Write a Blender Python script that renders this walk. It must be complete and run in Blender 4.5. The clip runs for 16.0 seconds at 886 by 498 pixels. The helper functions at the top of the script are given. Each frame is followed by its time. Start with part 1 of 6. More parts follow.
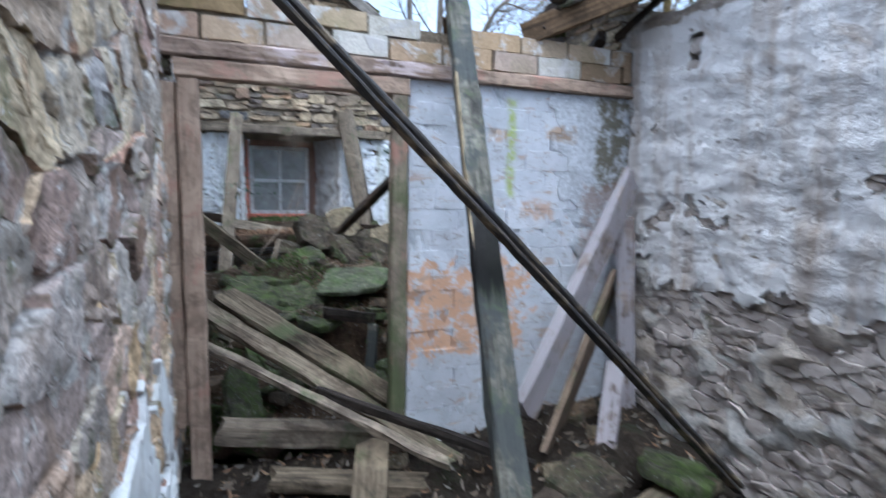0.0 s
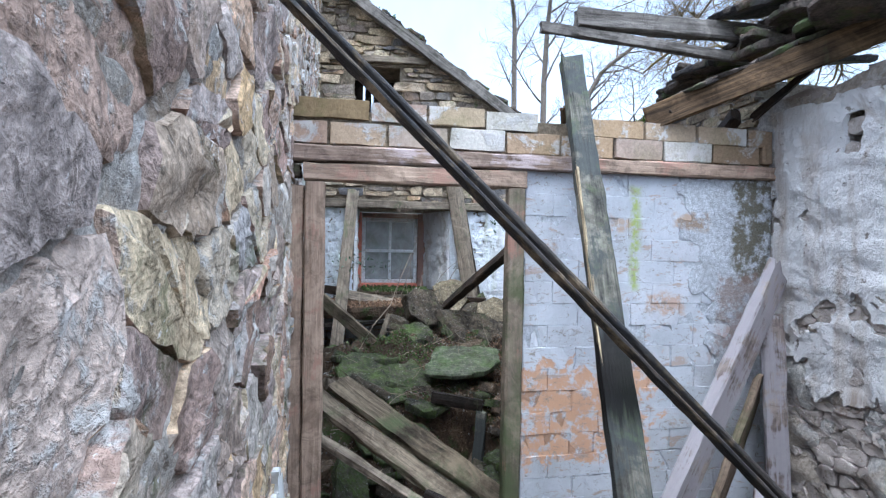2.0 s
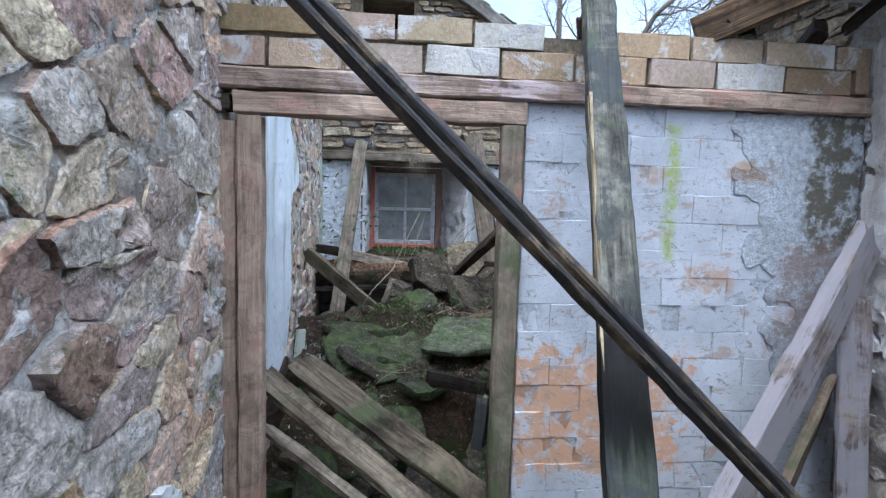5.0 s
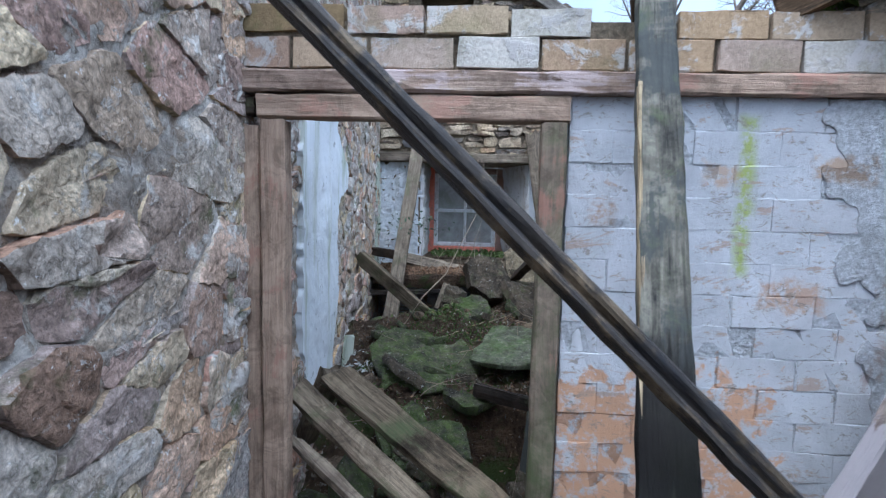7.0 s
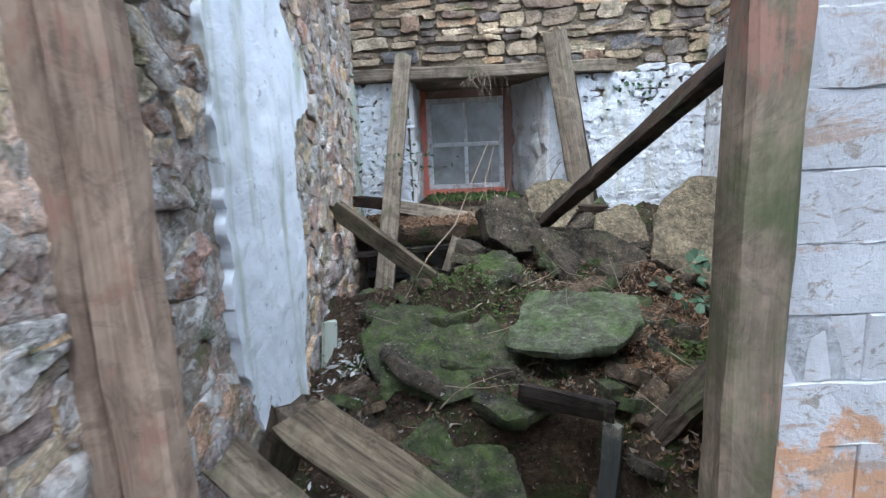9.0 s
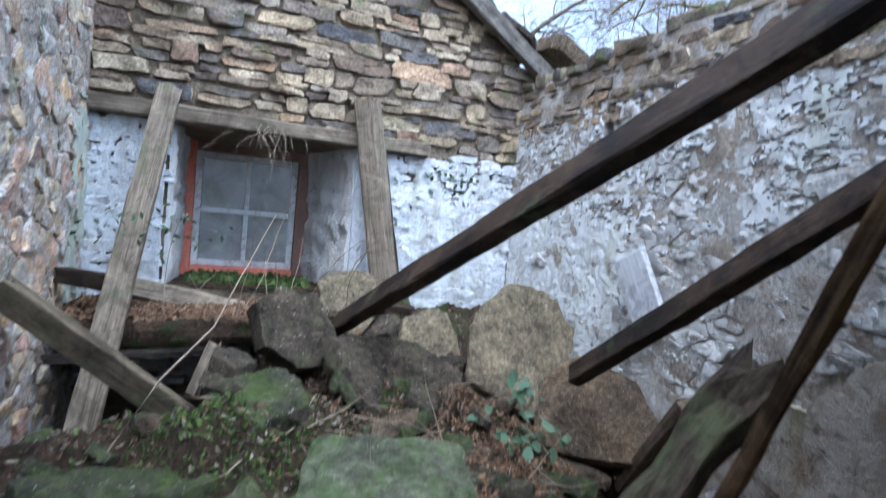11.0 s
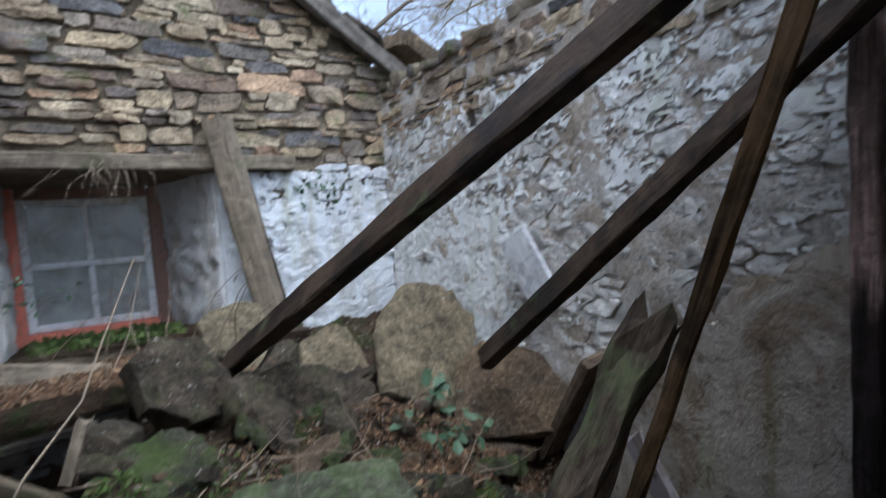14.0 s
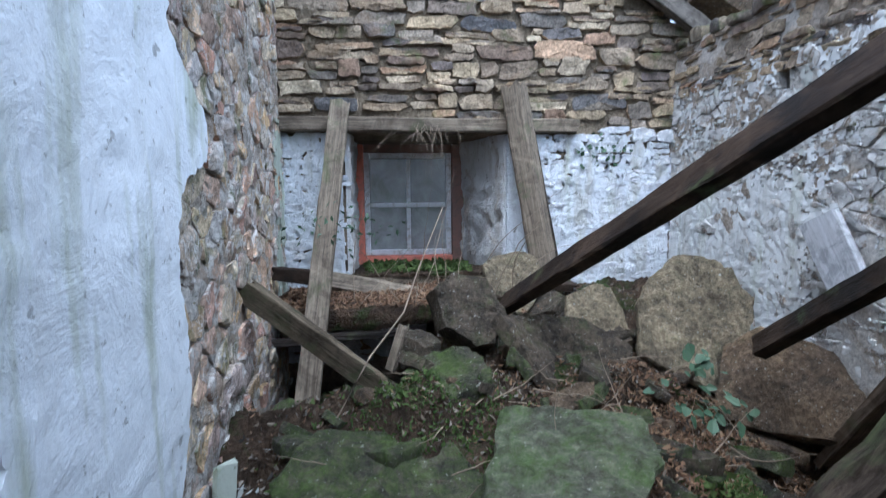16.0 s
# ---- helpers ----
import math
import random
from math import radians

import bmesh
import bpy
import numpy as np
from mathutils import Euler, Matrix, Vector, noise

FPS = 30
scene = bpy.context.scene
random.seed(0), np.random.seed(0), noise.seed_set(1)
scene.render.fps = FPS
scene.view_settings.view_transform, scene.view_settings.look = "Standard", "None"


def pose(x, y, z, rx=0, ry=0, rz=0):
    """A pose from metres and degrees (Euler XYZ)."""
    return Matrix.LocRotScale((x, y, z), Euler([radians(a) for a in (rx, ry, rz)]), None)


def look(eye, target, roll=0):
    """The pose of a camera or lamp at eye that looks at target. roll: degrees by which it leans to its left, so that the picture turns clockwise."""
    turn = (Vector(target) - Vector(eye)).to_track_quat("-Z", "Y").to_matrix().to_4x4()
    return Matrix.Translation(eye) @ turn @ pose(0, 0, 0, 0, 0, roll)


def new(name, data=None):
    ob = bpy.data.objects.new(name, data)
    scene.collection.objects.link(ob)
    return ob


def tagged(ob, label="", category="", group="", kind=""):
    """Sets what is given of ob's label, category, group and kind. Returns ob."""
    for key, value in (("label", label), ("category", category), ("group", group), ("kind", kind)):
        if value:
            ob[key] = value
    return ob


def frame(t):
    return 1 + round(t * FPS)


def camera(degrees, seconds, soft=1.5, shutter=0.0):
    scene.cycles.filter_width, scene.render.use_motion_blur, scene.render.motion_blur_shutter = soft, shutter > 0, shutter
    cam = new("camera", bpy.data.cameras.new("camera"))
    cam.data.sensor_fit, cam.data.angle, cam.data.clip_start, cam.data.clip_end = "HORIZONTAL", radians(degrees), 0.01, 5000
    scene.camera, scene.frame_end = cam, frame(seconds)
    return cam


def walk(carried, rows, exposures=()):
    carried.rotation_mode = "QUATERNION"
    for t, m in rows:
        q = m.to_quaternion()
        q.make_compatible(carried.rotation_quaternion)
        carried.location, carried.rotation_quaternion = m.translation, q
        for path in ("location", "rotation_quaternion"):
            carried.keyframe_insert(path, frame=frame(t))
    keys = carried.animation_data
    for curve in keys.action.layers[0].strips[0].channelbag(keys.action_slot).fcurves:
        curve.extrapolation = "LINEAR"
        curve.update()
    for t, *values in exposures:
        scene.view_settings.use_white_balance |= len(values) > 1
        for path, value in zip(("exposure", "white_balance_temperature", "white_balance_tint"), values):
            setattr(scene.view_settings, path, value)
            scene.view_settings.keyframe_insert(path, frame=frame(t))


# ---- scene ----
import collections

cam = camera(80.9, 16.0, soft=1.25, shutter=0.3)
PATH = [
    (0, (0.162, -2.253, 1.44), (0.865, -0.395, 1.217), 1.0),
    (0.5, (0.15, -2.169, 1.548), (0.44, -0.19, 1.547), 0.9),
    (1, (0.122, -2.146, 1.596), (0.344, -0.16, 1.673), 1.8),
    (1.5, (0.129, -2.14, 1.607), (0.407, -0.159, 1.618), 2.2),
    (2, (0.122, -2.146, 1.613), (0.456, -0.174, 1.589), 1.1),
    (2.5, (0.127, -2.15, 1.611), (0.49, -0.184, 1.585), 0.2),
    (3, (0.146, -2.128, 1.572), (0.511, -0.162, 1.555), 0.3),
    (3.5, (0.272, -1.965, 1.531), (0.613, 0.005, 1.491), 1.0),
    (4, (0.308, -1.85, 1.546), (0.627, 0.122, 1.456), 1.9),
    (6.5, (0.637, -1.595, 1.642), (0.55, 0.389, 1.407), 0.3),
    (7, (0.572, -1.559, 1.622), (0.461, 0.429, 1.431), 1.3),
    (7.5, (0.556, -1.349, 1.541), (0.319, 0.619, 1.276), 0.3),
    (8, (0.449, -1.099, 1.538), (0.194, 0.851, 1.176), 0.1),
    (10.5, (0.413, -0.141, 1.441), (0.977, 1.739, 1.057), 1.1),
    (11, (0.45, -0.006, 1.522), (1.19, 1.851, 1.445), 5.1),
    (11.5, (0.439, 0.119, 1.616), (1.082, 1.98, 1.966), 7.3),
    (12, (0.411, 0.118, 1.69), (0.971, 1.905, 2.393), 6.5),
    (12.5, (0.4, 0.103, 1.723), (1.191, 1.737, 2.563), 2.8),
    (13, (0.392, 0.086, 1.708), (1.616, 1.468, 2.478), -3.4),
    (13.5, (0.406, 0.076, 1.639), (1.797, 1.46, 2.027), -6.4),
    (14, (0.419, 0.057, 1.524), (1.575, 1.688, 1.454), -4.9),
    (14.5, (0.381, -0.003, 1.483), (1.102, 1.829, 1.133), -2.4),
    (15, (0.354, -0.057, 1.496), (0.679, 1.866, 1.056), -1.8),
    (15.5, (0.343, -0.081, 1.509), (0.525, 1.874, 1.125), -1.5),
    (16, (0.338, -0.092, 1.564), (0.554, 1.887, 1.366), -0.5),
]

EV, K = 1.83, 5350
EXPOSURES = [(0.0, EV - 0.25, 5100, 5), (0.5, EV - 0.12, 5150, 6), (1.0, EV - 0.35, 5000, 5), (1.4, EV - 0.03, 5200, 6), (4.0, EV - 0.14, 5150, 6), (6.5, EV - 0.4, 5050, 6), (7.0, EV - 0.42, 5050, 6), (7.5, EV - 0.08, 5350, 6), (8.0, EV - 0.05, 5450, 6), (10.5, EV + 0.12, 5050, 6), (11.0, EV + 0.12, 5000, 6), (11.5, EV - 0.15, 5150, 6),
             (12.1, EV - 0.15, 5250, 6), (12.4, EV - 1.0, 5000, 6), (12.7, EV - 1.6, 5000, 6),
             (13.0, EV - 1.95, 4950, 5), (13.5, EV - 1.85, 5150, 6), (13.75, EV - 1.0, 5300, 6), (13.95, EV - 0.5, K, 6), (14.5, EV - 0.1, 5300, 6), (15.0, EV - 0.08, 5200, 6), (16.0, EV - 0.22, 5050, 6)]
walk(cam, [(t, look(eye, target, roll)) for t, eye, target, roll in PATH], EXPOSURES)


# ---- node helpers ----
def node(nt, kind, ins=None, **props):
    n = nt.nodes.new(kind)
    for k, v in props.items():
        setattr(n, k, v)
    for k, v in (ins or {}).items():
        if isinstance(v, bpy.types.NodeSocket):
            nt.links.new(v, n.inputs[k])
        else:
            n.inputs[k].default_value = v
    return n


def noise_of(nt, vec, scale, detail=5.0, rough=0.6, warp=0.0):
    return node(nt, "ShaderNodeTexNoise", {"Vector": vec, "Scale": scale, "Detail": detail, "Roughness": rough, "Distortion": warp}).outputs["Fac"]


def ramp(nt, fac, *stops):
    n = node(nt, "ShaderNodeValToRGB", {"Fac": fac})
    el = n.color_ramp.elements
    while len(el) < len(stops):
        el.new(0.5)
    for e, (p, c) in zip(el, stops):
        e.position = p
        e.color = (c, c, c, 1) if isinstance(c, (int, float)) else (*c, 1)
    return n.outputs["Color"]


def blend(nt, fac, a, b, mode="MIX"):
    n = node(nt, "ShaderNodeMix", {"Factor": fac}, data_type="RGBA", blend_type=mode)
    for i, v in ((6, a), (7, b)):
        if isinstance(v, bpy.types.NodeSocket):
            nt.links.new(v, n.inputs[i])
        else:
            n.inputs[i].default_value = (*v, 1)
    return n.outputs[2]


def maths(nt, op, a, b=0.0, clamp=False):
    n = node(nt, "ShaderNodeMath", {0: a, 1: b}, operation=op)
    n.use_clamp = clamp
    return n.outputs[0]


def material(name, rough=0.9, spec=0.25):
    m = bpy.data.materials.new(name)
    m.use_nodes = True
    nt = m.node_tree
    bsdf = nt.nodes["Principled BSDF"]
    bsdf.inputs["Roughness"].default_value = rough
    bsdf.inputs["Specular IOR Level"].default_value = spec
    return m, nt, bsdf


def finish(nt, bsdf, col, height=None, strength=0.5, dist=0.01):
    nt.links.new(col, bsdf.inputs["Base Color"])
    if height is not None:
        b = node(nt, "ShaderNodeBump", {"Height": height, "Strength": strength, "Distance": dist})
        nt.links.new(b.outputs["Normal"], bsdf.inputs["Normal"])


def position(nt):
    return node(nt, "ShaderNodeNewGeometry").outputs["Position"]


def chance(nt):
    """A number that differs from object to object and from loose piece to loose piece."""
    both = maths(nt, "ADD", node(nt, "ShaderNodeObjectInfo").outputs["Random"], node(nt, "ShaderNodeNewGeometry").outputs["Random Per Island"])
    return maths(nt, "FRACT", both)


# ---- world, sun ----
world = bpy.data.worlds.new("overcast")
scene.world = world
world.use_nodes = True
wt = world.node_tree
sky = node(wt, "ShaderNodeTexSky", sky_type="NISHITA", sun_disc=False, sun_elevation=radians(66), sun_rotation=radians(200),
           air_density=1.0, dust_density=5.0, ozone_density=1.0)
grey = node(wt, "ShaderNodeHueSaturation", {"Saturation": 0.5, "Color": sky.outputs[0]})
vec = node(wt, "ShaderNodeTexCoord").outputs["Generated"]
cloud = ramp(wt, noise_of(wt, vec, 2.2, 6, 0.55, 0.4), (0.3, 0.78), (0.7, 1.18))
cloudy = blend(wt, 1.0, grey.outputs[0], cloud, "MULTIPLY")
wt.links.new(cloudy, wt.nodes["Background"].inputs["Color"])
wt.nodes["Background"].inputs["Strength"].default_value = 0.15

sun = new("sun", bpy.data.lights.new("sun", "SUN"))
sun.data.energy, sun.data.angle, sun.data.color = 0.75, radians(50), (1.0, 0.985, 0.96)
sun.matrix_world = look((6.0, -3.4, 8), (0, 0, 0))


# ---- materials ----
def stone_material(name, tones, wash=0.0, washtone=(0.62, 0.64, 0.68), washscale=5.0, moss=0.0, rough=0.92, high=None):
    """Field stone that differs from piece to piece, with lime wash left in patches and moss."""
    m, nt, b = material(name, rough)
    p = position(nt)
    stops = [(i / max(1, len(tones) - 1), c) for i, c in enumerate(tones)]
    base = ramp(nt, chance(nt), *stops)
    big = noise_of(nt, p, 9.0, 6, 0.65, 0.3)
    fine = noise_of(nt, p, 70.0, 6, 0.7)
    col = blend(nt, 0.85, base, ramp(nt, big, (0.3, 0.5), (0.5, 1.0), (0.7, 1.5)), "MULTIPLY")
    col = blend(nt, 0.85, col, ramp(nt, fine, (0.32, 0.45), (0.5, 1.0), (0.68, 1.6)), "MULTIPLY")
    crack = ramp(nt, node(nt, "ShaderNodeTexVoronoi", {"Vector": node(nt, "ShaderNodeVectorMath", {0: p, 1: node(nt, "ShaderNodeVectorMath", {0: node(nt, "ShaderNodeTexNoise", {"Vector": p, "Scale": 9.0, "Detail": 4.0}).outputs["Color"], 1: (0.12, 0.12, 0.12)}, operation="MULTIPLY").outputs[0]}, operation="ADD").outputs[0], "Scale": 15.0}, feature="DISTANCE_TO_EDGE").outputs["Distance"], (0.0, 0.35), (0.07, 1.0))
    col = blend(nt, 0.4, col, crack, "MULTIPLY")
    pit = ramp(nt, noise_of(nt, p, 34.0, 7, 0.75, 1.2), (0.36, 0.25), (0.44, 1.0))
    col = blend(nt, 0.5, col, pit, "MULTIPLY")
    rust = ramp(nt, noise_of(nt, p, 4.3, 5, 0.6, 0.5), (0.55, 0.0), (0.7, 1.0))
    col = blend(nt, maths(nt, "MULTIPLY", rust, 0.35), col, (0.25, 0.15, 0.07))
    if moss:
        g = ramp(nt, noise_of(nt, p, 6.0, 6, 0.7), (0.62 - 0.25 * moss, 0.0), (0.74 - 0.2 * moss, 1.0))
        col = blend(nt, maths(nt, "MULTIPLY", g, 0.8), col, (0.07, 0.10, 0.03))
    height = maths(nt, "ADD", maths(nt, "ADD", maths(nt, "MULTIPLY", big, 1.2), maths(nt, "MULTIPLY", fine, 0.4)), maths(nt, "MULTIPLY", maths(nt, "ADD", crack, pit), 0.10))
    if wash:
        w = maths(nt, "ADD", noise_of(nt, p, washscale, 7, 0.68, 0.6), maths(nt, "MULTIPLY", noise_of(nt, p, washscale * 6, 5, 0.7), 0.35))
        lo = 0.93 - 0.5 * wash
        if high:
            z = node(nt, "ShaderNodeSeparateXYZ", {0: p}).outputs[2]
            ramped = maths(nt, "MULTIPLY", maths(nt, "SUBTRACT", z, high[0]), high[1])
            w = maths(nt, "SUBTRACT", w, maths(nt, "MAXIMUM", ramped, 0.0))
        mask = ramp(nt, w, (lo - 0.04, 0.0), (lo + 0.05, 1.0))
        stain = ramp(nt, noise_of(nt, p, 3.0, 6, 0.7, 0.8), (0.35, tuple(0.62 * c for c in washtone)), (0.65, washtone))
        col = blend(nt, maths(nt, "MULTIPLY", mask, 0.92), col, stain)
        height = maths(nt, "ADD", height, maths(nt, "MULTIPLY", mask, 0.25))
        speck = ramp(nt, maths(nt, "ADD", noise_of(nt, p, washscale * 9, 6, 0.75, 0.4), maths(nt, "MULTIPLY", noise_of(nt, p, washscale * 1.3, 3, 0.6), 0.6)), (1.04 - 0.25 * wash, 0.0), (1.10 - 0.25 * wash, 0.8))
        col = blend(nt, speck, col, tuple(min(0.8, 1.12 * c) for c in washtone))
    finish(nt, b, col, height, 1.0, 0.016)
    return m


BROWNS = [(0.30, 0.20, 0.145), (0.50, 0.45, 0.40), (0.60, 0.42, 0.23), (0.36, 0.32, 0.30), (0.52, 0.30, 0.22), (0.66, 0.54, 0.36), (0.44, 0.37, 0.335), (0.31, 0.225, 0.19), (0.60, 0.43, 0.32), (0.40, 0.375, 0.36), (0.62, 0.50, 0.33)]
SLATY = [(0.36, 0.275, 0.175), (0.21, 0.165, 0.125), (0.46, 0.37, 0.245), (0.31, 0.245, 0.165), (0.095, 0.095, 0.10), (0.40, 0.26, 0.165), (0.47, 0.395, 0.28), (0.19, 0.14, 0.105), (0.13, 0.125, 0.125), (0.42, 0.33, 0.215), (0.30, 0.255, 0.205), (0.14, 0.11, 0.09)]
PALE = [(0.42, 0.35, 0.29), (0.30, 0.245, 0.20), (0.48, 0.41, 0.35), (0.25, 0.205, 0.17), (0.36, 0.32, 0.28)]
M_left = stone_material("rubble_stone", BROWNS, 0.31, (0.80, 0.76, 0.71), 9.0, 0.2)
M_left_far = stone_material("rubble_stone_lichen", BROWNS, 0.40, (0.78, 0.75, 0.71), 11.0, 0.35)
M_gable = stone_material("coursed_stone", SLATY, 0.12, (0.50, 0.43, 0.34), 8.0, 0.2)
M_gable_low = stone_material("washed_stone", PALE, 0.95, (0.72, 0.75, 0.80), 6.0, 0.25)
M_right_far = stone_material("flaking_wash_stone", PALE, 0.64, (0.72, 0.71, 0.69), 11.0, 0.3, high=(2.15, 2.5))
M_right = stone_material("rubble_under_plaster", PALE, 0.66, (0.50, 0.44, 0.395), 7.0, 0.12)
M_slate = stone_material("roof_stone", [(0.06, 0.05, 0.042), (0.10, 0.08, 0.065), (0.035, 0.032, 0.032), (0.13, 0.10, 0.08)], 0, moss=0.35)
M_cap = stone_material("wall_top_stone", [(0.14, 0.12, 0.09), (0.22, 0.18, 0.13), (0.10, 0.09, 0.09)], 0, moss=0.5)


def box_mask(nt, p, x0, x1, z0, z1, soft, wob):
    """1 inside a stained field of the partition, with an uneven border."""
    q = node(nt, "ShaderNodeSeparateXYZ", {0: p})
    dx = maths(nt, "SUBTRACT", maths(nt, "ABSOLUTE", maths(nt, "SUBTRACT", q.outputs[0], (x0 + x1) / 2)), (x1 - x0) / 2)
    dz = maths(nt, "SUBTRACT", maths(nt, "ABSOLUTE", maths(nt, "SUBTRACT", q.outputs[2], (z0 + z1) / 2)), (z1 - z0) / 2)
    d = maths(nt, "ADD", maths(nt, "MAXIMUM", dx, dz), maths(nt, "MULTIPLY", maths(nt, "SUBTRACT", noise_of(nt, p, 9, 6, 0.7, 0.5), 0.5), wob))
    return ramp(nt, maths(nt, "MULTIPLY", d, 1 / soft, False), (0.0, 1.0), (1.0, 0.0))


FIELDS = [(0.80, 1.46, 0.66, 1.07, 0.03, 0.6, (0.52, 0.29, 0.15), 0.85), (1.87, 2.12, 1.47, 2.0, 0.03, 0.3, (0.15, 0.13, 0.08), 0.9),
          (1.80, 2.12, 1.12, 1.47, 0.03, 0.3, (0.36, 0.26, 0.22), 0.7), (1.57, 1.72, 1.71, 1.76, 0.02, 0.12, (0.38, 0.26, 0.16), 0.8),
          (1.44, 1.60, 1.33, 1.39, 0.02, 0.15, (0.42, 0.27, 0.17), 0.75), (1.26, 1.34, 1.70, 1.74, 0.02, 0.15, (0.40, 0.28, 0.18), 0.7),
          (0.93, 0.98, 1.57, 1.61, 0.02, 0.08, (0.34, 0.24, 0.17), 0.8), (1.365, 1.375, 1.43, 1.86, 0.03, 0.05, (0.30, 0.36, 0.07), 0.85)]


def stained(nt, p, col):
    for x0, x1, z0, z1, soft, wob, tone, much in FIELDS:
        chips = ramp(nt, noise_of(nt, p, 21, 6, 0.7), (0.40, 0.05), (0.52, 1.0))
        col = blend(nt, maths(nt, "MULTIPLY", maths(nt, "MULTIPLY", box_mask(nt, p, x0, x1, z0, z1, soft, wob), chips), much), col, tone)
    return col


def mortar_material(name, tone, dark, washtone=None, fields=False, soiled=None):
    m, nt, b = material(name, 0.96, 0.15)
    p = position(nt)
    a = noise_of(nt, p, 6, 7, 0.7, 0.5)
    f = noise_of(nt, p, 60, 6, 0.75)
    col = ramp(nt, a, (0.32, dark), (0.68, tone))
    if washtone:
        col = blend(nt, ramp(nt, noise_of(nt, p, 3.1, 7, 0.7, 0.8), (0.47, 0.0), (0.55, 1.0)), col, washtone)
    col = blend(nt, 0.8, col, ramp(nt, f, (0.32, 0.5), (0.68, 1.4)), "MULTIPLY")
    if soiled:
        col = blend(nt, ramp(nt, noise_of(nt, p, 8.0, 7, 0.72, 0.9), (0.50, 0.0), (0.58, 0.8)), col, soiled)
        col = blend(nt, ramp(nt, noise_of(nt, p, 26.0, 7, 0.75, 0.9), (0.55, 0.0), (0.62, 0.75)), col, tuple(0.4 * c for c in soiled))
        col = blend(nt, ramp(nt, noise_of(nt, p, 5.0, 7, 0.7, 0.4), (0.60, 0.0), (0.70, 0.55)), col, (0.17, 0.18, 0.09))
    if fields:
        col = stained(nt, p, col)
    finish(nt, b, col, maths(nt, "ADD", a, f), 1.0, 0.03)
    return m


M_mortar = mortar_material("lime_mortar", (0.76, 0.70, 0.62), (0.38, 0.32, 0.27), (0.82, 0.78, 0.73), soiled=(0.40, 0.31, 0.23))
M_mortar_dark = mortar_material("earth_mortar", (0.38, 0.31, 0.22), (0.12, 0.10, 0.075))
M_mortar_white = mortar_material("whitewashed_joint", (0.68, 0.705, 0.75), (0.58, 0.60, 0.63), fields=True)
M_skim = mortar_material("whitewash_skim", (0.72, 0.745, 0.79), (0.60, 0.62, 0.65), fields=True)
M_mortar_pale = mortar_material("pale_mortar", (0.60, 0.53, 0.45), (0.34, 0.28, 0.22), (0.62, 0.585, 0.54))


def plaster_material(name, tone, stain, green=0.0, flake=0.5, rug=1.0, damp=None):
    m, nt, b = material(name, 0.85, 0.2)
    p = position(nt)
    streak = node(nt, "ShaderNodeMapping", {"Vector": p, "Scale": (7, 7, 0.9)}).outputs[0]
    a = noise_of(nt, streak, 1.3, 6, 0.65, 0.3)
    f = noise_of(nt, p, 45, 6, 0.7)
    s = noise_of(nt, p, 5, 7, 0.7, 0.7)
    col = ramp(nt, a, (0.3, stain), (0.52, tone))
    col = blend(nt, ramp(nt, s, (0.5 + 0.2 * (1 - flake), 0.0), (0.62 + 0.2 * (1 - flake), 0.75)), col, stain)
    spots = ramp(nt, noise_of(nt, p, 24, 4, 0.6), (0.64, 0.0), (0.69, 0.85))
    col = blend(nt, spots, col, tuple(0.5 * c for c in stain))
    if green:
        col = blend(nt, ramp(nt, noise_of(nt, streak, 0.9, 4, 0.6), (0.54, 0.0), (0.68, green)), col, (0.24, 0.28, 0.10))
    if damp:
        col = blend(nt, ramp(nt, noise_of(nt, p, 2.1, 7, 0.7, 0.9), (0.46, 0.0), (0.58, 0.85)), col, damp)
        col = blend(nt, ramp(nt, noise_of(nt, p, 16, 6, 0.75, 0.8), (0.56, 0.0), (0.66, 0.7)), col, tuple(0.45 * c for c in damp))
    finish(nt, b, col, maths(nt, "ADD", maths(nt, "MULTIPLY", f, 0.3 * rug), s), min(1.0, 0.6 * rug), 0.012 * rug)
    return m


M_plaster = plaster_material("white_lime_plaster", (0.76, 0.80, 0.85), (0.69, 0.72, 0.75), 0.6, 0.12, 1.2)
M_plaster_gable = plaster_material("mottled_limewash", (0.66, 0.69, 0.73), (0.44, 0.44, 0.40), 0.4, 0.62, 2.0)
M_plaster_right = plaster_material("stained_lime_plaster", (0.70, 0.68, 0.665), (0.40, 0.33, 0.27), 0.0, 0.7, 2.4)
M_plaster_flake = plaster_material("limewash_scraps", (0.70, 0.71, 0.71), (0.48, 0.47, 0.44), 0.3, 0.4, 1.5)
M_plaster_algae = plaster_material("algae_plaster", (0.44, 0.47, 0.40), (0.28, 0.31, 0.20), 0.9, 0.6)
M_plaster_low = plaster_material("damp_brown_plaster", (0.46, 0.42, 0.37), (0.27, 0.21, 0.145), 0.8, 0.85, 1.8, damp=(0.19, 0.135, 0.085))
M_plaster_reveal = plaster_material("reveal_plaster", (0.70, 0.70, 0.70), (0.40, 0.34, 0.28), 0.2, 0.8, 2.4)


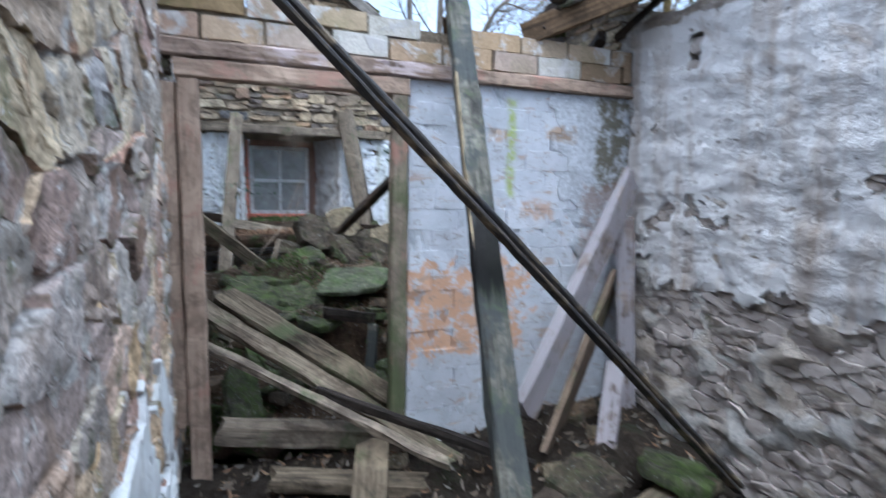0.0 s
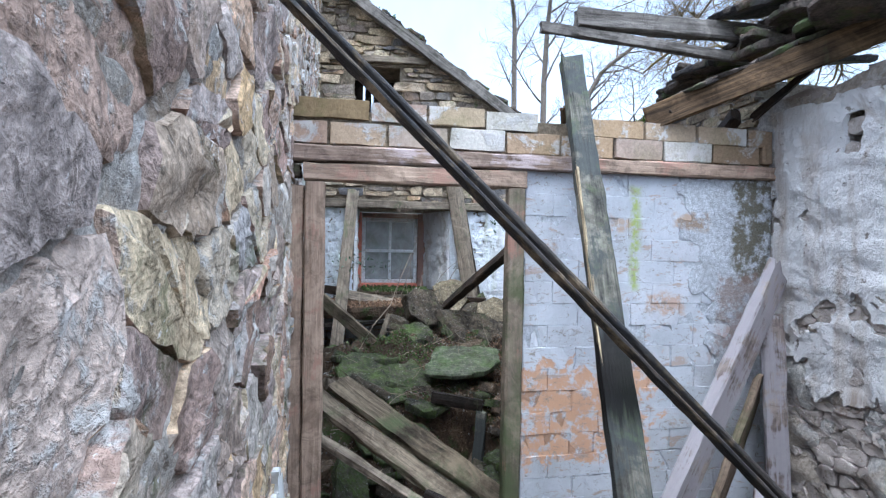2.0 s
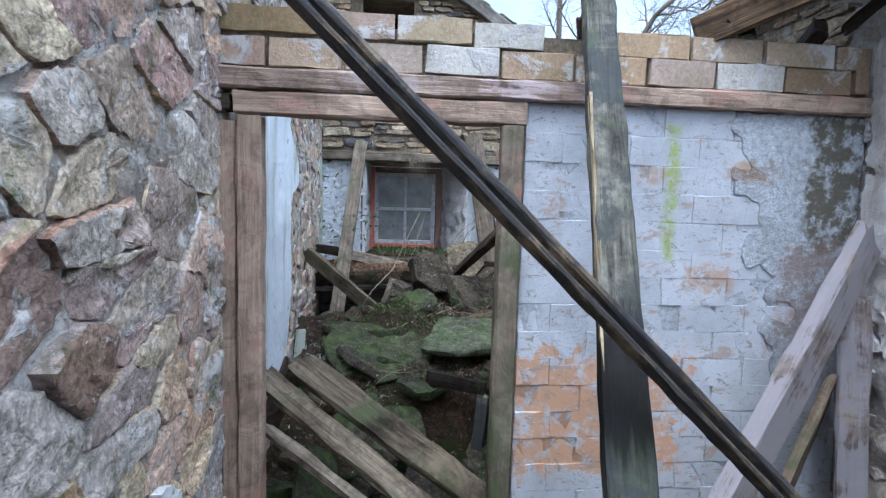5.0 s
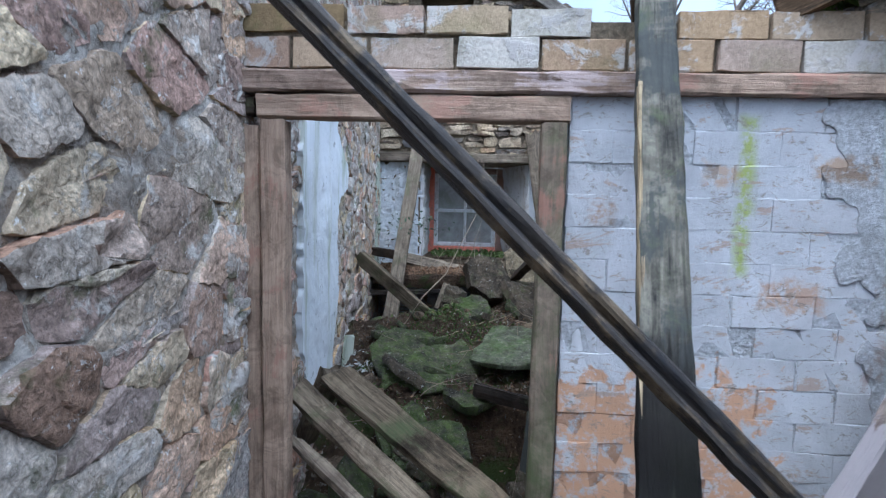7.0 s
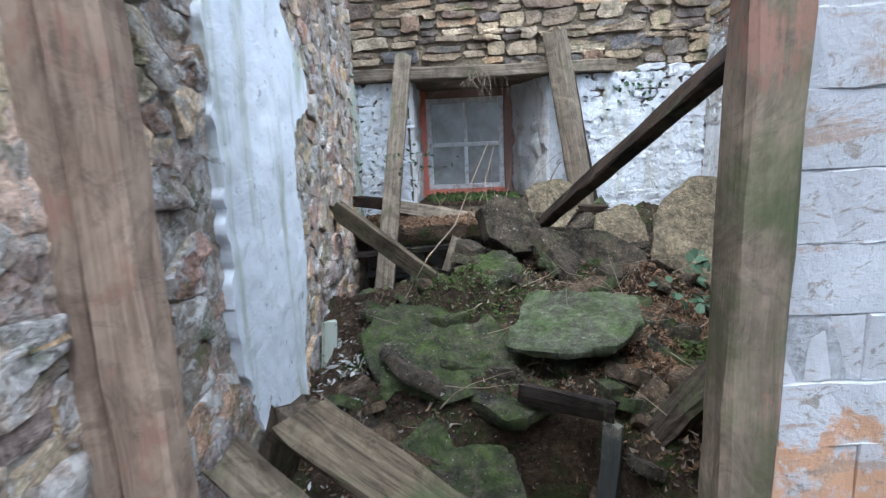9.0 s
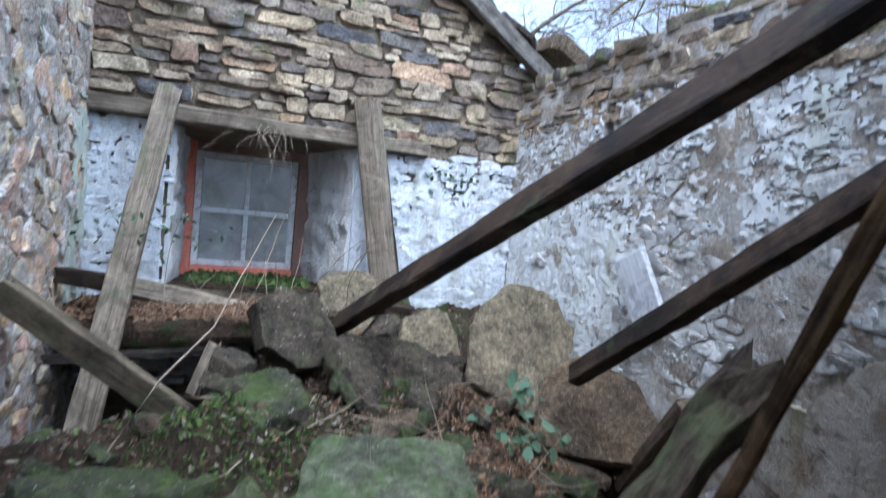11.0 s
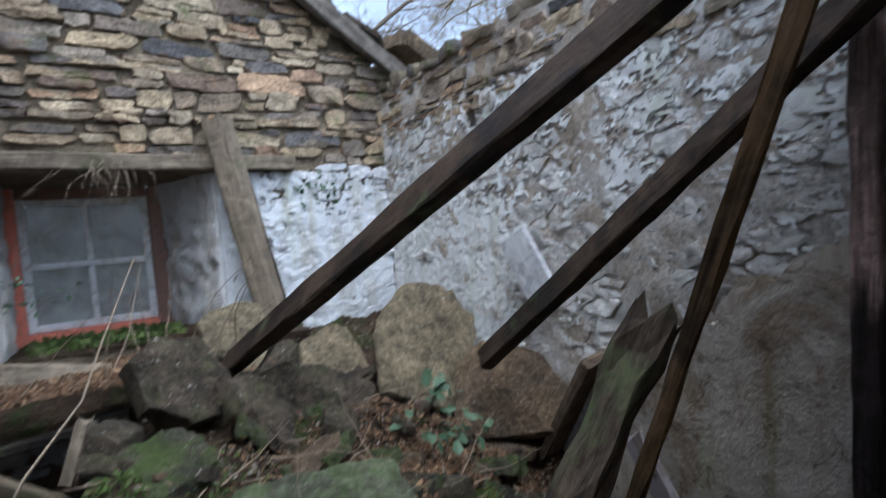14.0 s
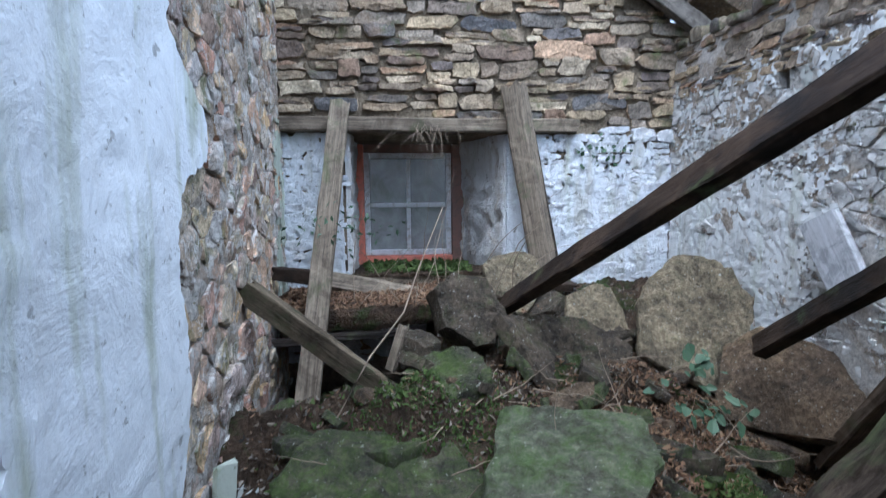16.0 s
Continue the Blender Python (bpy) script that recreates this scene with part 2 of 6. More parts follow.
def brick_material(name, tones, wash, washtone=(0.55, 0.575, 0.615), green=0.0, fields=False):
    m, nt, b = material(name, 0.95, 0.08)
    p = position(nt)
    base = ramp(nt, chance(nt), *[(i / (len(tones) - 1), c) for i, c in enumerate(tones)])
    g = noise_of(nt, p, 80, 6, 0.75)
    s = noise_of(nt, p, 7, 7, 0.7, 0.6)
    col = blend(nt, 0.7, base, ramp(nt, g, (0.3, 0.6), (0.7, 1.35)), "MULTIPLY")
    w = maths(nt, "ADD", s, maths(nt, "MULTIPLY", noise_of(nt, p, 33, 6, 0.7), 0.3))
    mask = ramp(nt, w, (0.93 - 0.55 * wash - 0.03, 0.0), (0.93 - 0.55 * wash + 0.04, 1.0))
    tone = ramp(nt, noise_of(nt, p, 2.6, 6, 0.65, 0.5), (0.34, tuple(0.72 * c for c in washtone)), (0.58, washtone))
    col = blend(nt, maths(nt, "MULTIPLY", mask, 0.94), col, tone)
    if fields:
        col = stained(nt, p, col)
        long = node(nt, "ShaderNodeMapping", {"Vector": p, "Scale": (4.0, 4.0, 13.0)}).outputs[0]
        bald = ramp(nt, maths(nt, "ADD", noise_of(nt, long, 1.3, 7, 0.72, 0.5), maths(nt, "MULTIPLY", g, 0.12)), (0.63, 0.0), (0.68, 0.8))
        col = blend(nt, bald, col, (0.36, 0.275, 0.215))
        pits = ramp(nt, noise_of(nt, node(nt, "ShaderNodeMapping", {"Vector": p, "Scale": (1.0, 1.0, 1.7)}).outputs[0], 19, 8, 0.8, 1.4), (0.57, 0.0), (0.60, 0.85))
        col = blend(nt, pits, col, (0.25, 0.22, 0.19))
    if green:
        col = blend(nt, ramp(nt, noise_of(nt, p, 3, 6, 0.7), (0.5, 0.0), (0.66, green)), col, (0.10, 0.11, 0.04))
    finish(nt, b, col, maths(nt, "ADD", maths(nt, "MULTIPLY", g, 0.5), maths(nt, "ADD", s, maths(nt, "MULTIPLY", mask, 0.3))), 0.7, 0.01)
    return m


M_brick_white = brick_material("limewashed_brick", [(0.42, 0.24, 0.14), (0.36, 0.26, 0.18), (0.30, 0.24, 0.2)], 0.97, (0.51, 0.535, 0.575), fields=True)
M_brick_buff = brick_material("buff_brick", [(0.36, 0.26, 0.16), (0.27, 0.20, 0.15), (0.40, 0.32, 0.21), (0.32, 0.22, 0.17), (0.42, 0.39, 0.33), (0.46, 0.44, 0.41)], 0.42, (0.50, 0.48, 0.46), green=0.5)
M_brick_moss = brick_material("mossy_brick", [(0.24, 0.17, 0.09), (0.20, 0.15, 0.09)], 0.1, green=0.9)
M_brick_brown = brick_material("damp_brown_brick", [(0.24, 0.17, 0.11), (0.28, 0.20, 0.13)], 0.3, (0.45, 0.42, 0.38), green=0.3)


def wood_material(name, light, dark, green=0.0, paint=None, rough=0.85, paintcover=0.5, burnt=None):
    """Weathered wood with its grain along the piece's own length."""
    m, nt, b = material(name, rough, 0.12)
    o = node(nt, "ShaderNodeTexCoord").outputs["Object"]
    shift = node(nt, "ShaderNodeVectorMath", {0: o, 1: chance(nt)}, operation="ADD").outputs[0]
    g1 = noise_of(nt, node(nt, "ShaderNodeMapping", {"Vector": shift, "Scale": (2.0, 40, 40)}).outputs[0], 1.6, 7, 0.7, 0.4)
    g2 = noise_of(nt, node(nt, "ShaderNodeMapping", {"Vector": shift, "Scale": (6.0, 160, 160)}).outputs[0], 1.2, 5, 0.7)
    patch = noise_of(nt, shift, 3.4, 6, 0.65, 0.6)
    col = ramp(nt, g1, (0.32, dark), (0.65, light))
    col = blend(nt, 0.5, col, ramp(nt, g2, (0.3, 0.55), (0.7, 1.3)), "MULTIPLY")
    col = blend(nt, ramp(nt, noise_of(nt, shift, 2.1, 6, 0.7, 0.8), (0.5, 0.0), (0.64, 0.6)), col, tuple(min(0.7, 1.35 * c) for c in light))
    blot = ramp(nt, noise_of(nt, shift, 11.0, 7, 0.75, 1.0), (0.4, 0.35), (0.52, 1.0))
    col = blend(nt, 0.55, col, blot, "MULTIPLY")
    col = blend(nt, ramp(nt, patch, (0.52, 0.0), (0.68, 0.75)), col, tuple(0.6 * c for c in dark))
    if paint:
        cover = ramp(nt, maths(nt, "ADD", noise_of(nt, shift, 5.5, 6, 0.65), maths(nt, "MULTIPLY", g1, 0.5)), (0.92 - 0.45 * paintcover, 0.0), (0.99 - 0.45 * paintcover, 0.85))
        col = blend(nt, cover, col, paint)
    if green:
        col = blend(nt, ramp(nt, noise_of(nt, shift, 4.2, 6, 0.7, 0.4), (0.64 - 0.28 * green, 0.0), (0.78 - 0.25 * green, 0.8)), col, (0.085, 0.105, 0.05))
    if burnt:
        along = node(nt, "ShaderNodeSeparateXYZ", {0: o}).outputs[0]
        edge = maths(nt, "ADD", along, maths(nt, "MULTIPLY", maths(nt, "SUBTRACT", g1, 0.5), 0.3))
        lo, hi = (b2 / 4 for b2 in burnt)
        col = blend(nt, ramp(nt, maths(nt, "MULTIPLY", edge, 0.25), (lo - 0.02, 0.0), (lo, 0.93), (hi, 0.93), (hi + 0.03, 0.0)), col, (0.012, 0.011, 0.011))
    finish(nt, b, col, maths(nt, "ADD", g1, maths(nt, "MULTIPLY", g2, 0.6)), 0.8, 0.006)
    return m


W_frame = wood_material("door_frame_wood", (0.40, 0.30, 0.225), (0.24, 0.17, 0.125), 0.0, (0.34, 0.205, 0.155), paintcover=0.25)
W_frame_green = wood_material("door_post_wood", (0.26, 0.21, 0.16), (0.13, 0.105, 0.08), 0.75, (0.30, 0.17, 0.13), paintcover=0.2)
W_beam = wood_material("wall_plate_wood", (0.36, 0.28, 0.22), (0.19, 0.13, 0.10), 0.15, (0.40, 0.33, 0.32), paintcover=0.35)
W_grey = wood_material("silvered_wood", (0.29, 0.24, 0.18), (0.095, 0.075, 0.058), 0.38)
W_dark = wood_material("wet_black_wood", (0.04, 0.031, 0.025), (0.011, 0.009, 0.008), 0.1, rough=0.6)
W_brown = wood_material("brown_wood", (0.058, 0.04, 0.028), (0.024, 0.017, 0.013), 0.06, (0.014, 0.012, 0.011), rough=0.65, paintcover=0.35)
W_pole = wood_material("painted_edge_pole", (0.27, 0.21, 0.14), (0.03, 0.026, 0.022), 0.0, (0.024, 0.026, 0.031), rough=0.36, paintcover=0.55)
W_post = wood_material("charred_post_wood", (0.19, 0.18, 0.145), (0.02, 0.02, 0.02), 0.42, (0.045, 0.05, 0.05), rough=0.85, paintcover=0.5, burnt=(1.30, 1.50))
W_charred = wood_material("charred_painted_wood", (0.30, 0.21, 0.19), (0.02, 0.018, 0.018), 0.1, (0.42, 0.30, 0.28), rough=0.85, paintcover=0.4, burnt=(0.05, 1.1))
W_lilac = wood_material("lilac_painted_wood", (0.27, 0.225, 0.20), (0.13, 0.10, 0.09), 0.0, (0.27, 0.25, 0.265), paintcover=0.55)
W_moss = wood_material("mossy_plank_wood", (0.22, 0.175, 0.12), (0.035, 0.028, 0.02), 0.42)
W_rot = wood_material("rotten_wood", (0.10, 0.078, 0.058), (0.018, 0.014, 0.012), 0.34, rough=0.95)
W_batten = wood_material("old_batten_wood", (0.17, 0.11, 0.06), (0.03, 0.022, 0.016), 0.1)
W_tan = wood_material("damp_tan_wood", (0.24, 0.18, 0.13), (0.10, 0.075, 0.055), 0.3)
W_tanmoss = wood_material("pale_mossy_plank_wood", (0.26, 0.21, 0.15), (0.06, 0.045, 0.032), 0.5)
W_rafter = wood_material("dark_rafter_wood", (0.20, 0.18, 0.16), (0.06, 0.052, 0.045), 0.1)
W_pale = wood_material("bleached_board_wood", (0.60, 0.61, 0.64), (0.40, 0.40, 0.41), 0.0)
W_split = wood_material("fresh_split_wood", (0.50, 0.40, 0.25), (0.09, 0.07, 0.05), 0.0)
W_red_rot = wood_material("red_rotten_wood", (0.20, 0.08, 0.05), (0.07, 0.03, 0.02), 0.0)


def paint_material(name, tone, chip):
    m, nt, b = material(name, 0.6, 0.4)
    p = position(nt)
    n = noise_of(nt, p, 22, 7, 0.7, 0.5)
    finish(nt, b, ramp(nt, n, (0.36, chip), (0.52, tone)), n, 0.5, 0.004)
    return m


P_red = paint_material("red_window_paint", (0.78, 0.25, 0.17), (0.50, 0.20, 0.14))
P_faded = paint_material("faded_window_paint", (0.27, 0.155, 0.12), (0.18, 0.13, 0.10))
P_white = paint_material("white_sash_paint", (0.82, 0.84, 0.86), (0.52, 0.50, 0.46))

M_glass, nt, b = material("dusty_glass", 0.25, 0.5)
p = position(nt)
d = noise_of(nt, p, 7, 6, 0.65, 0.6)
finish(nt, b, ramp(nt, d, (0.3, (0.26, 0.25, 0.235)), (0.7, (0.60, 0.61, 0.63))), d, 0.1, 0.002)
nt.links.new(ramp(nt, noise_of(nt, p, 5, 5, 0.6), (0.3, 0.15), (0.7, 0.5)), b.inputs["Transmission Weight"])


def ground_material(name, soil, leaf, mosstone, mossy):
    m, nt, b = material(name, 0.97, 0.15)
    p = position(nt)
    a = noise_of(nt, p, 11, 7, 0.72, 0.6)
    f = noise_of(nt, p, 55, 6, 0.75)
    col = ramp(nt, a, (0.3, soil), (0.7, leaf))
    col = blend(nt, 0.8, col, ramp(nt, f, (0.3, 0.4), (0.7, 1.4)), "MULTIPLY")
    col = blend(nt, ramp(nt, noise_of(nt, p, 3.3, 6, 0.7, 0.3), (0.68 - 0.3 * mossy, 0.0), (0.76 - 0.28 * mossy, 0.9)), col, mosstone)
    finish(nt, b, col, maths(nt, "ADD", a, f), 1.0, 0.05)
    return m


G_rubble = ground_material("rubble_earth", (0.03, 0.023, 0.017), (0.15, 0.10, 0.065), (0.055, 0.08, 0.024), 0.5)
G_floor = ground_material("debris_earth", (0.022, 0.018, 0.014), (0.085, 0.065, 0.048), (0.045, 0.055, 0.028), 0.35)
G_grass = ground_material("rough_grass", (0.06, 0.06, 0.03), (0.09, 0.11, 0.04), (0.06, 0.10, 0.03), 0.7)


def slab_material(name, tone, dark, mosstone, mossy, rough=0.9):
    m, nt, b = material(name, rough, 0.3)
    p = position(nt)
    a = noise_of(nt, p, 5, 7, 0.68, 0.4)
    f = noise_of(nt, p, 50, 6, 0.75)
    col = ramp(nt, a, (0.3, dark), (0.66, tone))
    mid = noise_of(nt, p, 17, 6, 0.7, 0.5)
    col = blend(nt, 0.85, col, ramp(nt, f, (0.34, 0.45), (0.66, 1.5)), "MULTIPLY")
    lich = ramp(nt, maths(nt, "MAXIMUM", noise_of(nt, p, 38, 4, 0.6), noise_of(nt, p, 95, 3, 0.5)), (0.67, 0.0), (0.71, 0.75))
    col = blend(nt, lich, col, (0.45, 0.45, 0.40))
    col = blend(nt, ramp(nt, maths(nt, "ADD", maths(nt, "MULTIPLY", a, 0.4), maths(nt, "MULTIPLY", noise_of(nt, p, 13, 8, 0.8, 0.6), 0.6)), (0.66 - 0.3 * mossy, 0.0), (0.8 - 0.3 * mossy, 0.9)), col, mosstone)
    col = blend(nt, 0.85, col, ramp(nt, mid, (0.34, 0.45), (0.5, 1.0), (0.66, 1.6)), "MULTIPLY")
    finish(nt, b, col, maths(nt, "ADD", maths(nt, "ADD", a, maths(nt, "MULTIPLY", mid, 0.7)), f), 1.0, 0.03)
    return m


S_moss = slab_material("mossy_slab_stone", (0.23, 0.225, 0.165), (0.07, 0.075, 0.05), (0.085, 0.13, 0.04), 0.74)
S_wet = slab_material("moss_covered_stone", (0.13, 0.115, 0.085), (0.03, 0.028, 0.022), (0.07, 0.105, 0.022), 0.76)
S_bare = slab_material("bare_slab_stone", (0.28, 0.23, 0.15), (0.13, 0.105, 0.07), (0.14, 0.14, 0.06), 0.36)
S_dark = slab_material("dark_slab_stone", (0.125, 0.098, 0.068), (0.036, 0.03, 0.024), (0.06, 0.08, 0.028), 0.5)
S_brown = slab_material("brown_slab_stone", (0.18, 0.125, 0.075), (0.07, 0.055, 0.042), (0.06, 0.08, 0.03), 0.3)


def leaf_material(name, tones, rough=0.8):
    m, nt, b = material(name, rough, 0.3)
    r = node(nt, "ShaderNodeNewGeometry").outputs["Random Per Island"]
    finish(nt, b, ramp(nt, r, *[(i / (len(tones) - 1), c) for i, c in enumerate(tones)]))
    return m


L_dead = leaf_material("dead_leaves", [(0.11, 0.06, 0.034), (0.21, 0.125, 0.07), (0.06, 0.038, 0.026), (0.27, 0.175, 0.10), (0.15, 0.085, 0.05)])
L_ivy = leaf_material("ivy_leaves", [(0.03, 0.06, 0.03), (0.055, 0.10, 0.055), (0.09, 0.14, 0.085)], 0.5)
L_moss = leaf_material("moss_tufts", [(0.035, 0.06, 0.012), (0.06, 0.09, 0.02), (0.08, 0.11, 0.03)])
L_grass = leaf_material("grass_blades", [(0.08, 0.13, 0.03), (0.14, 0.19, 0.05), (0.20, 0.20, 0.08)])
L_flake = leaf_material("plaster_flakes", [(0.38, 0.38, 0.36), (0.28, 0.28, 0.26), (0.5, 0.5, 0.48)])
L_chip = leaf_material("stone_chips", [(0.09, 0.07, 0.05), (0.17, 0.135, 0.10), (0.05, 0.045, 0.04), (0.28, 0.25, 0.21), (0.12, 0.09, 0.06)])
T_twig = leaf_material("dry_twigs", [(0.16, 0.11, 0.075), (0.28, 0.22, 0.16), (0.10, 0.07, 0.05)])


def bark_material(name, tone, dark, mosstone, mossy):
    m, nt, b = material(name, 0.92, 0.2)
    p = position(nt)
    a = noise_of(nt, p, 2.4, 6, 0.7, 0.3)
    f = noise_of(nt, p, 24, 6, 0.75)
    col = ramp(nt, f, (0.3, dark), (0.7, tone))
    col = blend(nt, ramp(nt, a, (0.62 - 0.25 * mossy, 0.0), (0.74 - 0.25 * mossy, 0.8)), col, mosstone)
    finish(nt, b, col, f, 0.7, 0.02)
    return m


B_big = bark_material("mossy_bark", (0.33, 0.235, 0.14), (0.12, 0.085, 0.06), (0.27, 0.21, 0.055), 0.75)
B_twig = bark_material("twig_bark", (0.28, 0.20, 0.125), (0.12, 0.09, 0.06), (0.22, 0.17, 0.06), 0.45)
B_birch = bark_material("birch_bark", (0.24, 0.20, 0.17), (0.10, 0.08, 0.07), (0.12, 0.10, 0.05), 0.2)


# ---- mesh helpers ----
def meshed(name, verts, faces, mat, smooth=True):
    me = bpy.data.meshes.new(name)
    me.from_pydata([tuple(v) for v in verts], [], faces)
    me.materials.append(mat)
    if smooth:
        me.polygons.foreach_set("use_smooth", [True] * len(me.polygons))
    me.update()
    return me


def child(name, me, parent, m=None, label=""):
    ob = new(name, me)
    ob.parent = parent
    if m is not None:
        ob.matrix_basis = m
    return tagged(ob, label)


def plane_frame(origin, along, normal):
    """Local x along a wall, y up, z out of it."""
    a, n = Vector(along).normalized(), Vector(normal).normalized()
    u = n.cross(a) if n.cross(a).z > 0 else a.cross(n)
    m = Matrix((a, u, n)).transposed().to_4x4()
    m.translation = Vector(origin)
    return m


def slab_mesh(name, fr, us, vs, keep, depth, thick, mat, top=None, smooth=True, jitter=0.0, soften=0):
    """A wall of grid cells in the plane fr, with openings where keep(u, v) is false, a worked face and a thickness."""
    nu, nv = len(us), len(vs)
    verts, faces, idx, moved = [], [], {}, {}

    def vert(i, j, back):
        k = (i, j, back)
        if k not in idx:
            u, v = moved.get((i, j), (us[i], vs[j]))
            if top:
                v = min(v, top(u))
            idx[k] = len(verts)
            ju, jv = jitter * noise.noise(Vector((u * 37, v * 37, 1))), jitter * noise.noise(Vector((u * 37, v * 37, 7)))
            verts.append(fr @ Vector((u + ju, v + jv, -thick if back else depth(u, v))))
        return idx[k]

    def cell(i, j):
        if not (0 <= i < nu - 1 and 0 <= j < nv - 1):
            return False
        u, v = (us[i] + us[i + 1]) / 2, (vs[j] + vs[j + 1]) / 2
        if top and vs[j] >= top(u) - 1e-4:
            return False
        return keep(u, v)

    grid = {(i, j): cell(i, j) for i in range(-1, nu) for j in range(-1, nv)}
    # round off the stepped outline of a ragged patch
    if soften:
        ring = collections.defaultdict(set)
        for i in range(nu):
            for j in range(nv):
                if j < nv - 1 and grid[i - 1, j] != grid[i, j]:
                    ring[i, j].add((i, j + 1))
                    ring[i, j + 1].add((i, j))
                if i < nu - 1 and grid[i, j - 1] != grid[i, j]:
                    ring[i, j].add((i + 1, j))
                    ring[i + 1, j].add((i, j))
        for _ in range(soften):
            here = {k: moved.get(k, (us[k[0]], vs[k[1]])) for k in ring}
            for k, near_by in ring.items():
                n = len(near_by)
                moved[k] = tuple(0.4 * here[k][a] + 0.6 * sum(here[q][a] for q in near_by) / n for a in (0, 1))
    for i in range(nu - 1):
        for j in range(nv - 1):
            if not grid[i, j]:
                continue
            faces.append([vert(i, j, 0), vert(i + 1, j, 0), vert(i + 1, j + 1, 0), vert(i, j + 1, 0)])
            faces.append([vert(i, j, 1), vert(i, j + 1, 1), vert(i + 1, j + 1, 1), vert(i + 1, j, 1)])
            for (di, dj), (a, c) in (((-1, 0), ((i, j), (i, j + 1))), ((1, 0), ((i + 1, j + 1), (i + 1, j))),
                                     ((0, -1), ((i + 1, j), (i, j))), ((0, 1), ((i, j + 1), (i + 1, j + 1)))):
                if not grid[i + di, j + dj]:
                    faces.append([vert(*a, 0), vert(*c, 0), vert(*c, 1), vert(*a, 1)][::-1])
    me = meshed(name, verts, faces, mat, smooth)
    bm = bmesh.new()
    bm.from_mesh(me)
    bmesh.ops.recalc_face_normals(bm, faces=bm.faces)
    for e in bm.edges:
        if len(e.link_faces) == 2 and e.calc_face_angle(0) > 0.9:
            e.smooth = False
    bm.to_mesh(me)
    bm.free()
    return me


def steps(a, b, s, *must):
    cuts = sorted({a, b, *must})
    out = []
    for lo, hi in zip(cuts, cuts[1:]):
        n = max(1, round((hi - lo) / s))
        out += [lo + (hi - lo) * k / n for k in range(n)]
    return out + [b]


def fbm(x, y, z, scale=1.0, octaves=4):
    return noise.fractal(Vector((x, y, z)) * scale, 1.0, 2.0, octaves)


def rough_block(w, h, rng):
    """The outline of a roughly squared stone: skewed corners, dented sides, now and then a broken corner."""
    a, c = w / 2, h / 2
    skew = rng.uniform(-0.25, 0.25) * h
    out = []
    for x, y in ((-a, -c), (0, -c), (a, -c), (a, 0), (a, c), (0, c), (-a, c), (-a, 0)):
        corner = x and y
        k = rng.uniform(0.62, 0.9) if corner and rng.random() < 0.22 else rng.uniform(0.9, 1.04)
        out.append((x * k + skew * y / h + rng.uniform(-0.05, 0.05) * h, y * (rng.uniform(0.7, 1.03) if corner else rng.uniform(0.86, 1.06)) + 0.05 * h * math.sin(5 * x / w)))
    return out


def stone_courses(parent, fr, u0, u1, v0, v1, course, length, mat_of, keep, proud=(0.012, 0.035), seed=1, gap=0.012, top=None, limit=320, wave=0.03, near=None):
    """Courses of separate stones set into the wall face; those past the limit are joined into one part."""
    rng = random.Random(seed)
    cells, v = [], v0
    while v < v1:
        h = rng.uniform(*course)
        u = u0 - rng.random() * length[0]
        while u < u1:
            w = rng.uniform(*length) * (0.55 + 0.75 * h / course[1])
            hh = h * rng.uniform(0.84, 1.12)
            cu, cv = u + w / 2, v + h / 2 + wave * fbm(u * 1.3, v * 1.3, seed)
            if rng.random() < 0.34 and h > 0.55 * course[1]:
                cells.append((cu, cv - hh * 0.26, w, hh * 0.5))
                cells.append((cu + 0.02, cv + hh * 0.26, w * rng.uniform(0.7, 1.0), hh * 0.46))
            else:
                cells.append((cu, cv, w, hh))
            u += w
        v += h
    cells = [c for c in cells if c[0] > u0 and c[0] < u1 and keep(c[0], c[1]) and (not top or c[1] + c[3] / 2 < top(c[0]))]
    if near and len(cells) > limit:
        cells.sort(key=lambda c: abs(c[0] - near[0]) + abs(c[1] - near[1]))
    rest = []
    for k, (cu, cv, w, h) in enumerate(cells):
        mat = mat_of(cu, cv, rng)
        m = fr @ Matrix.Translation((cu, cv, 0)) @ Matrix.Rotation(rng.uniform(-0.06, 0.06), 4, "Z")
        me = broken_stone(rough_block(w, h, rng), rng.uniform(*proud), 0.03, mat, rng, gap)
        if k < limit:
            child("stone", me, parent, m)
        else:
            rest.append((me, m))
    if rest:
        bm = bmesh.new()
        mats = []
        for me, m in rest:
            me.transform(m)
            if me.materials[0] not in mats:
                mats.append(me.materials[0])
            me.polygons.foreach_set("material_index", [mats.index(me.materials[0])] * len(me.polygons))
            bm.from_mesh(me)
        out = bpy.data.meshes.new("small_stones")
        bm.to_mesh(out)
        bm.free()
        for mt in mats:
            out.materials.append(mt)
        tagged(child("small_stones", out, parent), kind="stuff")


def cell_polygon(c, others, reach):
    """The part of the plane nearer to c than to any of the others."""
    poly = [(c[0] + a * reach, c[1] + b * reach) for a, b in ((-1, -1), (1, -1), (1, 1), (-1, 1))]
    for o in others:
        mx, my, nx, ny = (c[0] + o[0]) / 2, (c[1] + o[1]) / 2, o[0] - c[0], o[1] - c[1]
        out = []
        for a, b in zip(poly, poly[1:] + poly[:1]):
            da, db = (a[0] - mx) * nx + (a[1] - my) * ny, (b[0] - mx) * nx + (b[1] - my) * ny
            if da <= 0:
                out.append(a)
            if da * db < 0:
                t = da / (da - db)
                out.append((a[0] + (b[0] - a[0]) * t, a[1] + (b[1] - a[1]) * t))
        poly = out
        if len(poly) < 3:
            return []
    return poly


